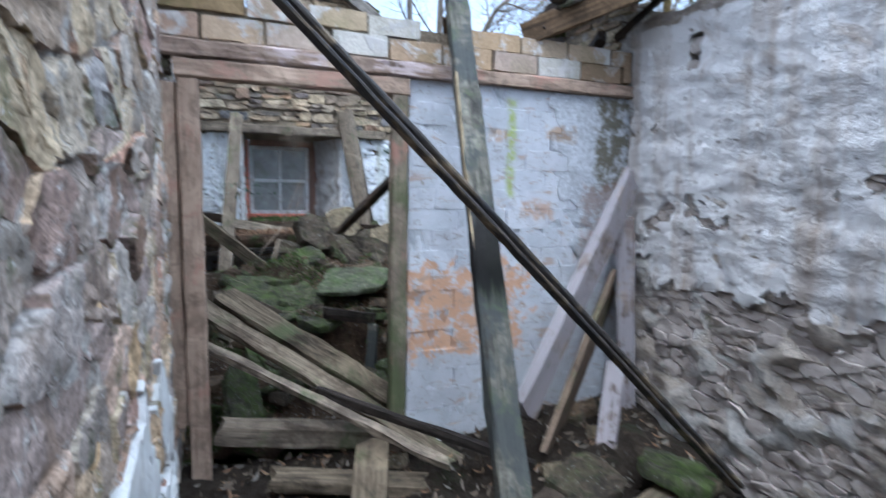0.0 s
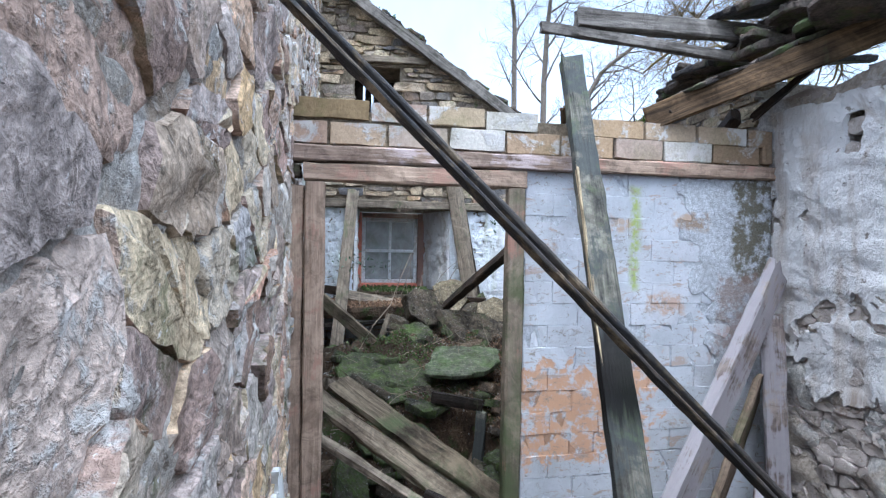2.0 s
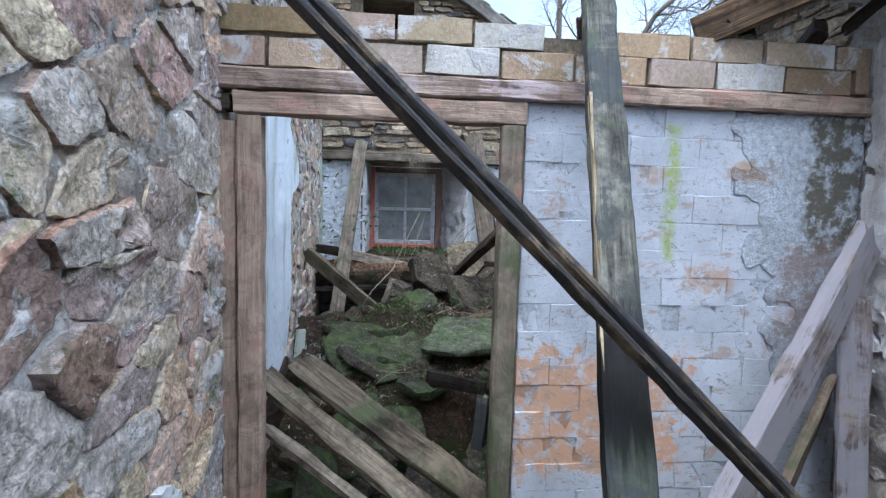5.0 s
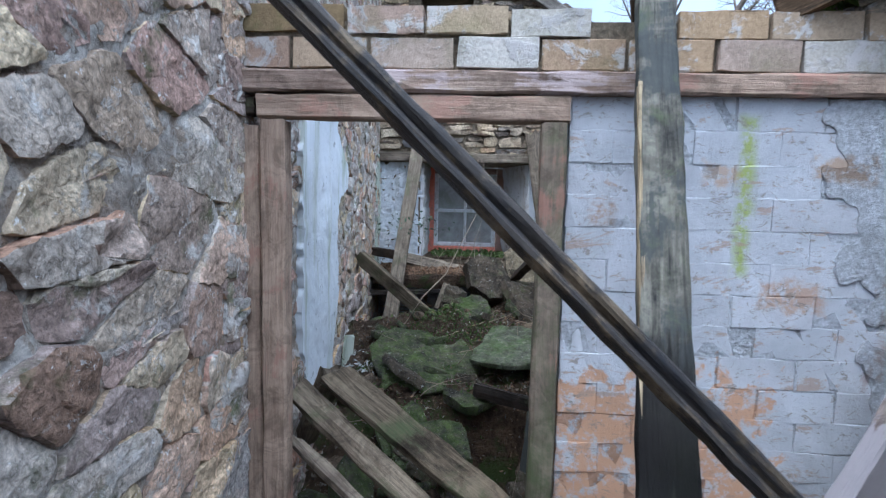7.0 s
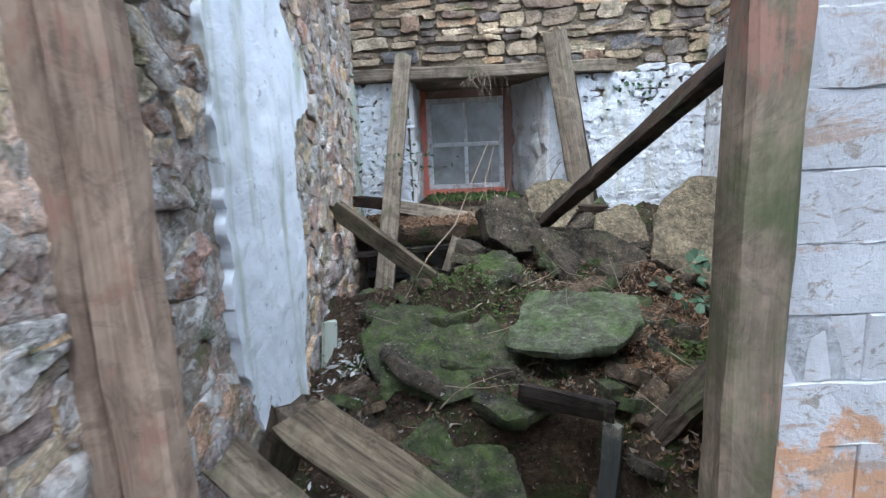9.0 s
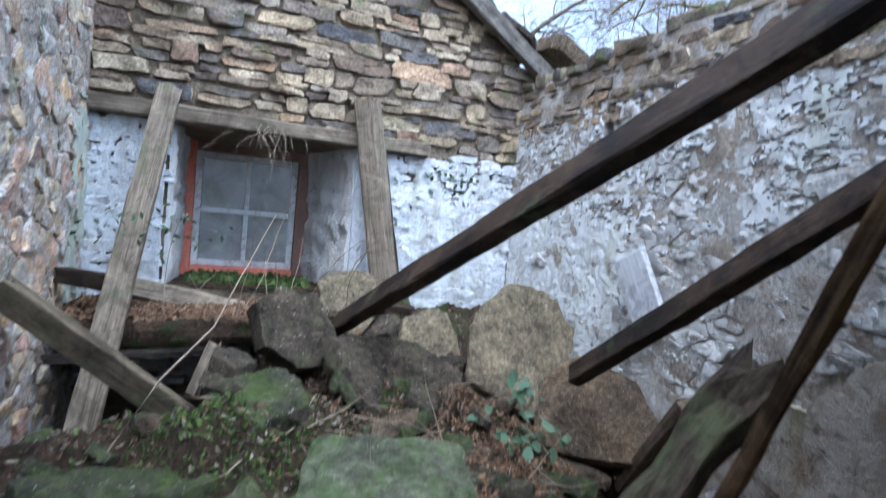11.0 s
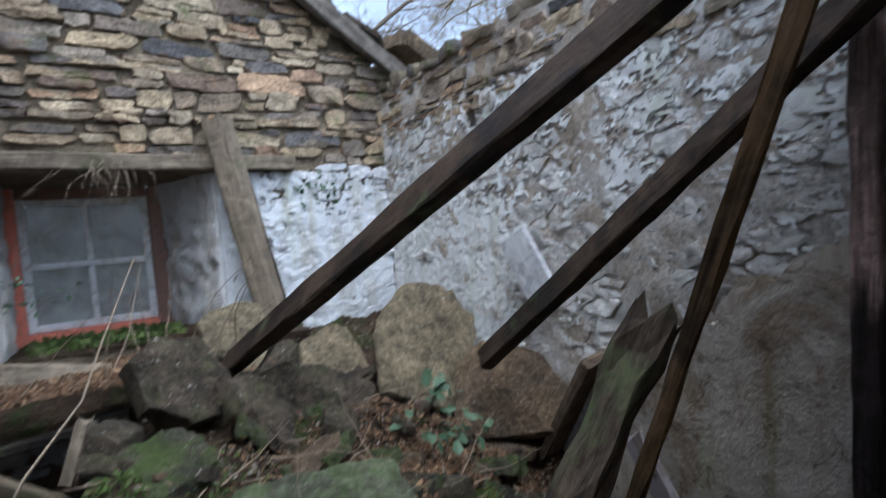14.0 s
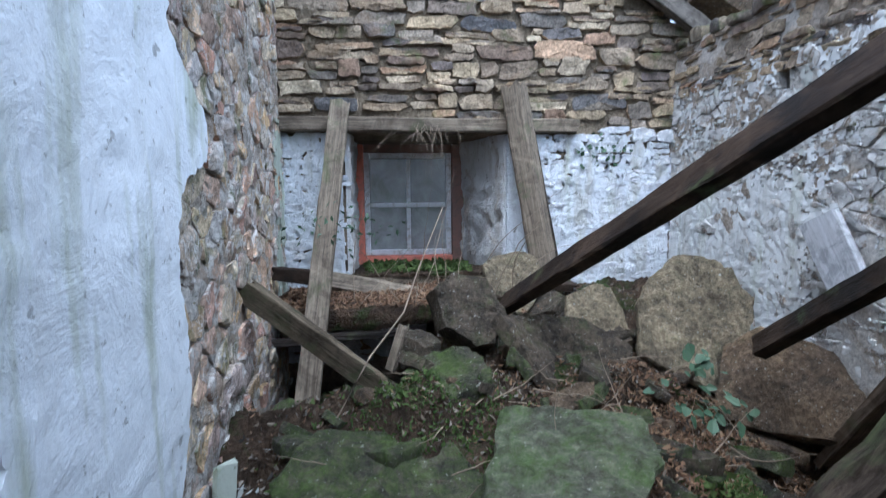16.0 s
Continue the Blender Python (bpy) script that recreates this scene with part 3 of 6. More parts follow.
def broken_stone(poly, proud, back, mat, rng, gap):
    """A stone with the outline poly (about its own centre), a worn shoulder and an uneven face."""
    ring = []
    for a, b in zip(poly, poly[1:] + poly[:1]):
        length = math.hypot(b[0] - a[0], b[1] - a[1])
        n = max(2, int(length / 0.022))
        for q in range(n):
            t = 0.14 + 0.72 * q / (n - 1)
            ring.append((a[0] + (b[0] - a[0]) * t + rng.gauss(0, 0.003), a[1] + (b[1] - a[1]) * t + rng.gauss(0, 0.003)))
    size = max(math.hypot(*q) for q in ring)
    k0 = max(0.4, 1 - gap / size)
    tx, ty, o = rng.uniform(-0.05, 0.05), rng.uniform(-0.07, 0.07), rng.random() * 90
    step = 0.35 * proud * rng.choice((-1, 0, 1))

    def face(x, y):
        broken = step * (1 if fbm(x * 7 + o, y * 7, o) > 0 else 0)
        return proud + tx * x + ty * y + broken + 0.011 * fbm(x * 10 + o, y * 12, o) + 0.004 * fbm(x * 34 + o, y * 34, o + 5)

    n = len(ring)
    verts = [(x * k0, y * k0, -back) for x, y in ring]
    for k1, h in ((1.0, 0.45), (0.98, 0.92), (0.89, 1.0), (0.66, 1.0), (0.36, 1.0)):
        for x, y in ring:
            j = k0 * k1 * rng.uniform(0.98, 1.015)
            verts.append((x * j, y * j, h * face(x * j, y * j)))
    verts.append((0, 0, face(0, 0)))
    faces = [(r * n + k, r * n + (k + 1) % n, r * n + n + (k + 1) % n, r * n + n + k) for r in range(5) for k in range(n)]
    faces += [(5 * n + k, 5 * n + (k + 1) % n, 6 * n) for k in range(n)]
    me = meshed("stone", verts, faces, mat)
    me.set_sharp_from_angle(angle=radians(38))
    return me


def rubble_stones(parent, fr, u0, u1, v0, v1, size, mat, keep, proud, seed, gap=0.006, stretch=1.55, top=None, limit=300, near=(0, 1), lean=0.0):
    """Random rubble: stones of many sizes fitted together, with small ones pinned between."""
    rng = random.Random(seed)
    pts = []
    want = int((u1 - u0) * (v1 - v0) / (size * size * stretch))
    tries = 0
    while len(pts) < want and tries < want * 30:
        tries += 1
        q = (rng.uniform(u0, u1) / stretch, rng.uniform(v0, v1), size * rng.choice((0.38, 0.5, 0.7, 0.95, 1.2)))
        if all((q[0] - o[0]) ** 2 + (q[1] - o[1]) ** 2 > (0.5 * (q[2] + o[2])) ** 2 for o in pts):
            pts.append(q)
    made = []
    for q in pts:
        near_by = sorted(((o[0] - q[0]) ** 2 + (o[1] - q[1]) ** 2, o) for o in pts if o is not q and abs(o[0] - q[0]) < 3 * size and abs(o[1] - q[1]) < 3 * size)[:14]
        poly = cell_polygon(q, [o for _, o in near_by], size * 1.1)
        if len(poly) < 3:
            continue
        u, v = q[0] * stretch, q[1]
        if not keep(u, v) or (top and v + 0.5 * size > top(u)):
            continue
        made.append((abs(u - near[0]) + abs(v - near[1]), u, v, [((x - q[0]) * stretch, y - q[1] + lean * (x - q[0])) for x, y in poly]))
    made.sort(key=lambda c: c[0])
    bm = bmesh.new()
    for k, (_, u, v, poly) in enumerate(made):
        me = broken_stone(poly, rng.uniform(*proud), 0.03, mat, rng, gap * rng.uniform(0.6, 1.8))
        m = fr @ Matrix.Translation((u, v, 0))
        if k < limit:
            child("stone", me, parent, m)
        else:
            me.transform(m)
            bm.from_mesh(me)
    if len(made) > limit:
        out = bpy.data.meshes.new("small_stones")
        bm.to_mesh(out)
        out.materials.append(mat)
        tagged(child("small_stones", out, parent), kind="stuff")
    bm.free()


def timber(name, p0, p1, w, h, mat, label, category="timber", roll=0.0, ragged=0.03, wear=0.006, bow=0.0, seed=0, taper=0.0, parent=None, group=""):
    """A sawn or split piece from p0 to p1: w across, h deep, worn edges and broken ends. Its grain runs along local x."""
    rng = random.Random(seed or name)
    p0, p1 = Vector(p0), Vector(p1)
    d = p1 - p0
    length = d.length
    n = max(5, int(length / 0.07))
    sec = [(-0.5, -0.36), (-0.36, -0.5), (0.0, -0.5), (0.36, -0.5), (0.5, -0.36), (0.5, 0.0), (0.5, 0.36), (0.36, 0.5), (0.0, 0.5), (-0.36, 0.5), (-0.5, 0.36), (-0.5, 0.0)]
    k = len(sec)
    off = rng.random() * 50
    ends = [[rng.uniform(0, ragged) for _ in sec] for _ in range(2)]
    verts, faces = [], []
    cx, cy = min(0.07, 0.25 * min(w, h)) / w, min(0.07, 0.25 * min(w, h)) / h
    for i in range(n + 1):
        f = i / n
        s = 1 - taper * f
        for j, (a, c) in enumerate(sec):
            a2 = math.copysign(0.5 - (0.14 if abs(a) == 0.36 else 0) * min(1, 3 * cx), a) if abs(a) > 0 else 0
            c2 = math.copysign(0.5 - (0.14 if abs(c) == 0.36 else 0) * min(1, 3 * cy), c) if abs(c) > 0 else 0
            x = f * length
            if i == 0:
                x += ends[0][j]
            elif i == n:
                x -= ends[1][j]
            y = a2 * w * s + wear * fbm(x * 6, j * 0.9 + off, off, 1.0, 3)
            z = c2 * h * s + wear * fbm(x * 6, j * 0.9 + off, off + 9, 1.0, 3) + bow * math.sin(math.pi * f)
            verts.append((x, y, z))
    for i in range(n):
        for j in range(k):
            q = (j + 1) % k
            faces.append((i * k + j, i * k + q, i * k + k + q, i * k + k + j))
    faces += [tuple(range(k))[::-1], tuple(n * k + j for j in range(k))]
    me = meshed(name, verts, faces, mat, False)
    turn = d.to_track_quat("X", "Z").to_matrix().to_4x4()
    m = Matrix.Translation(p0) @ turn @ Matrix.Rotation(radians(roll), 4, "X")
    if parent:
        return child(name, me, parent, m, label)
    ob = new(name, me)
    ob.matrix_world = m
    return tagged(ob, label, category, group)


def rock_slab(name, centre, size, turn, mat, label, category="stone slab", seed=1, points=9, jag=0.18, group="", detail=5, shape=None):
    """A broken flagstone of size (w, d, thickness), turned by Euler degrees."""
    rng = random.Random(seed)
    w, d, t = size
    outline = []
    for k in range(points):
        a = 2 * math.pi * (k + rng.uniform(-0.25, 0.25)) / points
        c, s = math.cos(a), math.sin(a)
        r = 1 + rng.uniform(-jag, jag * 0.5)
        outline.append(Vector((math.copysign(abs(c) ** 0.6, c) * w / 2 * r, math.copysign(abs(s) ** 0.6, s) * d / 2 * r)))
    if shape:
        outline = [Vector((a * w, c * d)) for a, c in shape]
    ring = []
    for a, c in zip(outline, outline[1:] + outline[:1]):
        for q in range(detail):
            p = a.lerp(c, q / detail)
            ring.append(p * (1 + 0.06 * fbm(p.x * 11, p.y * 11, seed * 3.1) + 0.03 * fbm(p.x * 45, p.y * 45, seed)))
    n = len(ring)
    verts, faces = [], []
    for f, z in ((0.95, -0.5), (0.99, -0.2), (1.0, 0.3), (0.975, 0.5), (0.84, 0.5), (0.66, 0.5), (0.48, 0.5), (0.26, 0.5)):
        for p in ring:
            q = p * f * (1 + 0.02 * rng.uniform(-1, 1))
            face = (0.012 * fbm(q.x * 5, q.y * 5, seed) + 0.008 * fbm(q.x * 19, q.y * 19, seed + 4) + 0.004 * fbm(q.x * 47, q.y * 47, seed)) * min(1, w * 4) if z > 0.4 else 0
            verts.append((q.x, q.y, z * t + 0.16 * t * fbm(q.x * 14, q.y * 14, z + seed) + face))
    verts += [(0, 0, 0.5 * t), (0, 0, -0.5 * t)]
    for r in range(7):
        for k in range(n):
            q = (k + 1) % n
            faces.append((r * n + k, r * n + q, r * n + n + q, r * n + n + k))
    faces += [(7 * n + k, 7 * n + (k + 1) % n, 8 * n) for k in range(n)] + [((k + 1) % n, k, 8 * n + 1) for k in range(n)]
    me = meshed(name, verts, faces, mat, True)
    bm = bmesh.new()
    bm.from_mesh(me)
    for e in bm.edges:
        if len(e.link_faces) == 2 and e.calc_face_angle(0) > 0.7:
            e.smooth = False
    bm.to_mesh(me)
    bm.free()
    me.set_sharp_from_angle(angle=radians(27))
    ob = new(name, me)
    ob.matrix_world = pose(*centre, *turn)
    return tagged(ob, label, category, group)


def tubes(name, paths, mat, sides=5):
    """Tapered round stems: each path a list of (point, radius)."""
    verts, faces = [], []
    for path in paths:
        base = len(verts)
        n = len(path)
        for i, (p, r) in enumerate(path):
            d = (path[min(i + 1, n - 1)][0] - path[max(i - 1, 0)][0]).normalized()
            a = d.orthogonal().normalized()
            c = d.cross(a)
            for k in range(sides):
                t = 2 * math.pi * k / sides
                verts.append(p + (a * math.cos(t) + c * math.sin(t)) * r)
        for i in range(n - 1):
            for k in range(sides):
                q = (k + 1) % sides
                faces.append((base + i * sides + k, base + i * sides + q, base + (i + 1) * sides + q, base + (i + 1) * sides + k))
    return meshed(name, verts, faces, mat)


# ---- floor plan ----
# The partition's face lies at y = 0.03, its doorway from x = 0 to 0.77; the far room runs to the gable at y = 2.95.
LEFT = lambda y: -0.15 - 0.038 * y
RIGHT = 2.08
GABLE = 2.95
BACK = -3.6


def smooth(a, b, x):
    t = min(1, max(0, (x - a) / (b - a)))
    return t * t * (3 - 2 * t)


def rubble_height(x, y):
    """The heap that fills the far room: low at the door, high under the window, with a hollow by the tall wall."""
    z = 0.22 + 0.42 * smooth(0.3, 1.15, y) + 0.22 * smooth(1.1, 1.9, y) + 0.18 * smooth(2.0, 2.7, y)
    z -= 0.28 * smooth(1.25, 1.95, x) * (1 - smooth(1.9, 2.6, y))
    z -= 0.5 * math.exp(-((x - 0.12) / 0.28) ** 4 - ((y - 1.98) / 0.2) ** 4)
    z -= 0.7 * math.exp(-((x - 0.66) / 0.25) ** 4 - ((y - 0.84) / 0.17) ** 4)
    z -= 0.62 * smooth(0.62, 0.5, x) * smooth(1.95, 2.1, y)
    z += 0.13 * math.exp(-((x - 0.48) / 0.2) ** 2 - ((y - 1.62) / 0.22) ** 2)
    return z + 0.07 * fbm(x * 4, y * 4, 3.0) + 0.04 * fbm(x * 15, y * 15, 8.0) + 0.012 * fbm(x * 45, y * 45, 1.0)


def litter_height(x, y):
    """The top of what lies there: the heap, or the earth ledge below the window."""
    return max(rubble_height(x, y), 1.045 + 0.02 * fbm(x * 9, y * 9, 2)) if x < 0.62 and y > 2.38 else rubble_height(x, y)


def debris_height(x, y):
    z = 0.02 + 0.2 * smooth(-1.3, -0.1, y) + 0.12 * smooth(1.0, 1.9, x) * smooth(-1.6, -0.6, y)
    return z + 0.045 * fbm(x * 3, y * 3, 5.0) + 0.02 * fbm(x * 13, y * 13, 2.0)


def height_sheet(name, f, x0, x1, y0, y1, s, mat):
    xs, ys = steps(x0, x1, s), steps(y0, y1, s)
    verts = [(x, y, f(x, y)) for y in ys for x in xs]
    n = len(xs)
    faces = [(j * n + i, j * n + i + 1, (j + 1) * n + i + 1, (j + 1) * n + i) for j in range(len(ys) - 1) for i in range(n - 1)]
    return tagged(new(name, meshed(name, verts, faces, mat)), kind="structure")


# ---- ground outside ----
outer = [-900, -250, -80, -30, -12, -5, -2.5, 0, 2.5, 4, 6, 9, 13, 20, 40, 90, 260, 900]
gv = [(x, y, -0.12 + 1.2 * smooth(3, 14, max(x - 1, y - 2)) + (0.15 * fbm(x * 0.3, y * 0.3, 1) if max(abs(x), abs(y)) < 60 else 0)) for y in outer for x in outer]
n = len(outer)
ground = tagged(new("ground", meshed("ground", gv, [(j * n + i, j * n + i + 1, (j + 1) * n + i + 1, (j + 1) * n + i) for j in range(n - 1) for i in range(n - 1)], G_grass)), kind="structure")

floor_near = height_sheet("floor_near", debris_height, -0.3, 2.25, BACK - 0.1, 0.13, 0.05, G_floor)
floor_far = height_sheet("floor_far", rubble_height, -0.4, 2.25, 0.13, 3.05, 0.02, G_rubble)

# ---- tall wall along both rooms ----
LDIR = Vector((-0.038, 1, 0))
F_left = plane_frame((LEFT(0), 0, 0), LDIR, (1, 0.038, 0))
flat = lambda u, v: 0.012 * fbm(u * 5, v * 5, 1.0) - 0.006


def left_depth(u, v):
    return 0.011 * fbm(u * 5, v * 5, 1.0) + 0.010 * fbm(u * 17, v * 17, 4.0) + 0.006 * fbm(u * 45, v * 45, 9.0) + 0.007 + 0.007 * smooth(0.1, 0.5, u)


left_top = lambda u: max(2.6, 3.25 + 0.44 * u) + 0.05 * fbm(u * 2, 0, 3)
wall_left = tagged(new("wall_left", slab_mesh("wall_left", F_left, steps(BACK - 0.3, -1.7, 0.05)[:-1] + steps(-1.7, 0.3, 0.016)[:-1] + steps(0.3, 3.6, 0.03), steps(-0.2, 0.6, 0.05)[:-1] + steps(0.6, 2.7, 0.018)[:-1] + steps(2.7, 4.7, 0.05), lambda u, v: True, left_depth, 0.5, M_mortar, top=left_top)), kind="structure")

# ---- gable with its window recess and attic opening ----
WX0, WX1, WZ0, WZ1 = 0.13, 1.04, 1.10, 1.93
AX0, AX1, AZ0, AZ1 = 0.09, 0.53, 2.78, 3.31
F_gable = plane_frame((0, GABLE, 0), (1, 0, 0), (0, -1, 0))
roofline = lambda x: 2.56 + (2.1 - x) * 0.655
gable_keep = lambda u, v: not (WX0 < u < WX1 and WZ0 < v < WZ1) and not (AX0 < u < AX1 and AZ0 < v < AZ1)
wall_gable = tagged(new("wall_gable", slab_mesh("wall_gable", F_gable, steps(-0.5, 2.6, 0.06, WX0, WX1, AX0, AX1), steps(-0.2, 4.4, 0.06, WZ0, WZ1, AZ0, AZ1),
                    gable_keep, lambda u, v: 0.01 * fbm(u * 5, v * 5, 1.0) - 0.008, 0.62, M_mortar_dark, top=roofline)), kind="structure")

# ---- wall opposite the tall wall ----
F_right = plane_frame((RIGHT, 0, 0), (0, 1, 0), (-1, 0, 0))


def right_top(u):
    return 2.42 + 0.05 * fbm(u * 2, 0, 0) if u > 0.15 else 2.32 + 0.04 * fbm(u * 2, 0, 0)


def right_depth(u, v):
    if u > 0.1:
        return 0.012 * fbm(u * 4, v * 4, 1.0) + 0.012 * fbm(u * 14, v * 14, 6.0) + 0.006
    low = smooth(1.6, 0.9, v)
    return (0.02 + 0.035 * low) * fbm(u * 4, v * 6, 1.0) + (0.008 + 0.022 * low) * fbm(u * 9, v * 22, 6.0)


socket = lambda u, v: not (-0.42 < u < -0.34 and 2.0 < v < 2.17) and not (2.02 < u < 2.09 and 2.02 < v < 2.22) and not (1.18 < u < 1.25 and 2.05 < v < 2.2)
wall_right = tagged(new("wall_right", slab_mesh("wall_right", F_right, steps(BACK - 0.3, 3.6, 0.035, -0.42, -0.34, 2.02, 2.09, 1.18, 1.25), steps(-0.2, 2.6, 0.035, 2.0, 2.17, 2.02, 2.22, 2.05, 2.2),
                    socket, right_depth, 0.5, M_mortar_pale, top=right_top)), kind="structure")
socket_back = tagged(new("wall_outer", slab_mesh("wall_outer", plane_frame((RIGHT + 0.22, 0, 0), (0, 1, 0), (-1, 0, 0)), [BACK, 3.4], [-0.2, 2.28], lambda u, v: True, lambda u, v: 0, 0.2, M_mortar_dark)), kind="structure")

# ---- plain wall behind ----
wall_back = tagged(new("wall_back", slab_mesh("wall_back", plane_frame((0, BACK, 0), (1, 0, 0), (0, 1, 0)), steps(-0.5, 2.5, 0.1), steps(-0.2, 2.6, 0.1), lambda u, v: True, flat, 0.4, M_mortar)), kind="structure")

# ---- brick partition ----
partition = tagged(new("wall_partition", slab_mesh("wall_partition", plane_frame((0, 0.0312, 0), (1, 0, 0), (0, -1, 0)), [-0.17, -0.12, 0.852, 2.07], [-0.1, 1.93, 2.0, 2.16],
                   lambda u, v: u > 0.852 and v < 1.93, lambda u, v: 0, 0.095, M_mortar_white)), kind="structure")
child("bedding", slab_mesh("bedding", plane_frame((0, 0.047, 0), (1, 0, 0), (0, -1, 0)), [-0.165, 2.065], [2.003, 2.15], lambda u, v: True, lambda u, v: 0, 0.075, M_mortar_dark), partition)

# ---- bricks of the partition ----
def brick_mesh(w, h, d, mat, rng):
    bm = bmesh.new()
    bmesh.ops.create_cube(bm, size=1.0, matrix=Matrix.Diagonal((w, d, h, 1)))
    bmesh.ops.subdivide_edges(bm, edges=[e for e in bm.edges if abs(e.verts[0].co.x - e.verts[1].co.x) > 0.5 * w], cuts=3, use_grid_fill=True)
    bmesh.ops.bevel(bm, geom=[e for e in bm.edges if e.calc_face_angle(0) > 1], offset=0.0018, segments=1, affect="EDGES")
    for v in bm.verts:
        v.co += Vector((rng.uniform(-1, 1), rng.uniform(-1, 1), rng.uniform(-1, 1))) * 0.0028
    me = bpy.data.meshes.new("brick")
    bm.to_mesh(me)
    bm.free()
    me.materials.append(mat)
    return me


BRICK_STOCK = {}


def brick_at(x, y, z, w, h, mat, rng, gap=0.012):
    key = (round(w, 2), round(h, 2), mat.name, rng.randrange(4))
    if key not in BRICK_STOCK:
        BRICK_STOCK[key] = brick_mesh(key[0] - gap, key[1] - gap, 0.1, mat, rng)
    child("brick", BRICK_STOCK[key], partition, pose(x, y, z, rng.uniform(-0.5, 0.5), rng.uniform(-0.5, 0.5), rng.uniform(-0.25, 0.25)))


def lay_bricks():
    rng = random.Random(5)
    # two courses on the wall plate, the upper one broken off at places
    for row, (z, h) in enumerate(((2.054, 0.105), (2.152, 0.09))):
        x = -0.155 if row else -0.15
        first = True
        while x < 2.05:
            w = min(rng.uniform(0.235, 0.262) * (0.62 if first and not row else (1.3 if first else 1)), 2.065 - x)
            first = False
            if w < 0.05:
                break
            if row and x < 1.06 < x + w:
                x += w
                continue
            mat = M_brick_moss if (row and x < 0.1) else (M_brick_brown if x > 1.75 else M_brick_buff)
            brick_at(x + w / 2, 0.08 + rng.uniform(-0.005, 0.004), z + rng.uniform(-0.003, 0.003) - 0.012 * x * row, w, h, mat, rng)
            x += w
    course = 0.0965
    for row in range(20):
        z = 1.885 - row * course
        x = 0.85 - (0.115 if row % 2 else 0)
        while x < 2.065:
            step = rng.uniform(0.225, 0.255)
            a, w = max(x, 0.852), min(x + step, 2.068) - max(x, 0.852)
            if w > 0.03:
                mid = a + w / 2
                mat = M_brick_white
                brick_at(mid, 0.08 + rng.uniform(-0.003, 0.001), z + rng.uniform(-0.0025, 0.0025), w, course, mat, rng, 0.003)
            x += step



# ---- door frame and wall plate ----
plate = timber("wall_plate", (-0.19, 0.045, 1.966), (1.06, 0.045, 1.966), 0.10, 0.066, W_beam, "weathered wooden wall plate over the doorway, carrying brick courses", "beam", ragged=0.02, seed=3)
plate_end = timber("wall_plate", (1.065, 0.045, 1.966), (2.07, 0.045, 1.966), 0.10, 0.062, W_frame, "brown wooden wall plate bedded in the brick partition", "beam", ragged=0.01, seed=4)
door_frame = tagged(new("door_frame"), "worn red-brown wooden door frame without its door", "door frame")
timber("head", (-0.09, 0.034, 1.891), (0.85, 0.034, 1.891), 0.068, 0.074, W_frame, "", parent=door_frame, ragged=0.006, seed=5)
timber("post", (-0.04, 0.034, 0.12), (-0.042, 0.034, 1.853), 0.068, 0.078, W_frame, "", parent=door_frame, roll=0, ragged=0.004, seed=6)
timber("post", (0.806, 0.034, 0.12), (0.806, 0.034, 1.853), 0.068, 0.075, W_frame_green, "mould-green wooden post", parent=door_frame, ragged=0.004, seed=7)
timber("side_board", (-0.108, 0.05, 0.45), (-0.112, 0.05, 1.845), 0.07, 0.05, W_frame, "splitting brown board beside the post", parent=door_frame, ragged=0.03, seed=8)
timber("wood_block", (-0.135, 0.06, 1.893), (-0.095, 0.06, 1.893), 0.08, 0.05, W_rot, "rotten packing block beside the door head", "wood block", seed=9)

# ---- window in the gable ----
window_1 = tagged(new("window_1"), "small four-pane sash window with red surround, deep in the gable", "window", kind="structure")
WY = 3.50


def bar(name, x0, z0, x1, z1, y0, y1, mat, parent, label=""):
    bm = bmesh.new()
    bmesh.ops.create_cube(bm, size=1.0, matrix=Matrix.Translation(((x0 + x1) / 2, (y0 + y1) / 2, (z0 + z1) / 2)) @ Matrix.Diagonal((x1 - x0, y1 - y0, z1 - z0, 1)))
    bmesh.ops.bevel(bm, geom=bm.edges[:], offset=0.004, segments=1, affect="EDGES")
    me = bpy.data.meshes.new(name)
    bm.to_mesh(me)
    bm.free()
    me.materials.append(mat)
    return child(name, me, parent, None, label)


surround = bar("surround", WX0 + 0.002, 1.105, 0.192, 1.925, WY, WY + 0.09, P_red, window_1, "flaking red painted surround")
bar("surround", 0.795, 1.105, 0.878, 1.925, WY, WY + 0.09, P_faded, window_1, "faded brown-red surround")
bar("surround", 0.194, 1.87, 0.793, 1.925, WY, WY + 0.09, P_faded, window_1, "faded brown-red surround")
bar("window_sill", 0.194, 1.105, 0.793, 1.165, WY - 0.03, WY + 0.09, P_red, window_1, "red painted sill")
for nm, x0, z0, x1, z1 in (("sash_stile", 0.194, 1.167, 0.232, 1.868), ("sash_stile", 0.755, 1.167, 0.793, 1.868), ("sash_rail", 0.234, 1.83, 0.753, 1.868),
                           ("sash_rail", 0.234, 1.167, 0.753, 1.205), ("glazing_bar", 0.480, 1.207, 0.510, 1.495), ("glazing_bar", 0.480, 1.531, 0.510, 1.828), ("meeting_rail", 0.234, 1.497, 0.753, 1.529)):
    bar(nm, x0, z0, x1, z1, WY + 0.02, WY + 0.06, P_white, window_1)
for x0, x1 in ((0.232, 0.484), (0.506, 0.755)):
    for z0, z1 in ((1.205, 1.50), (1.526, 1.83)):
        g = bar("pane", x0, z0, x1, z1, WY + 0.036, WY + 0.042, M_glass, window_1)
        g.visible_shadow = False
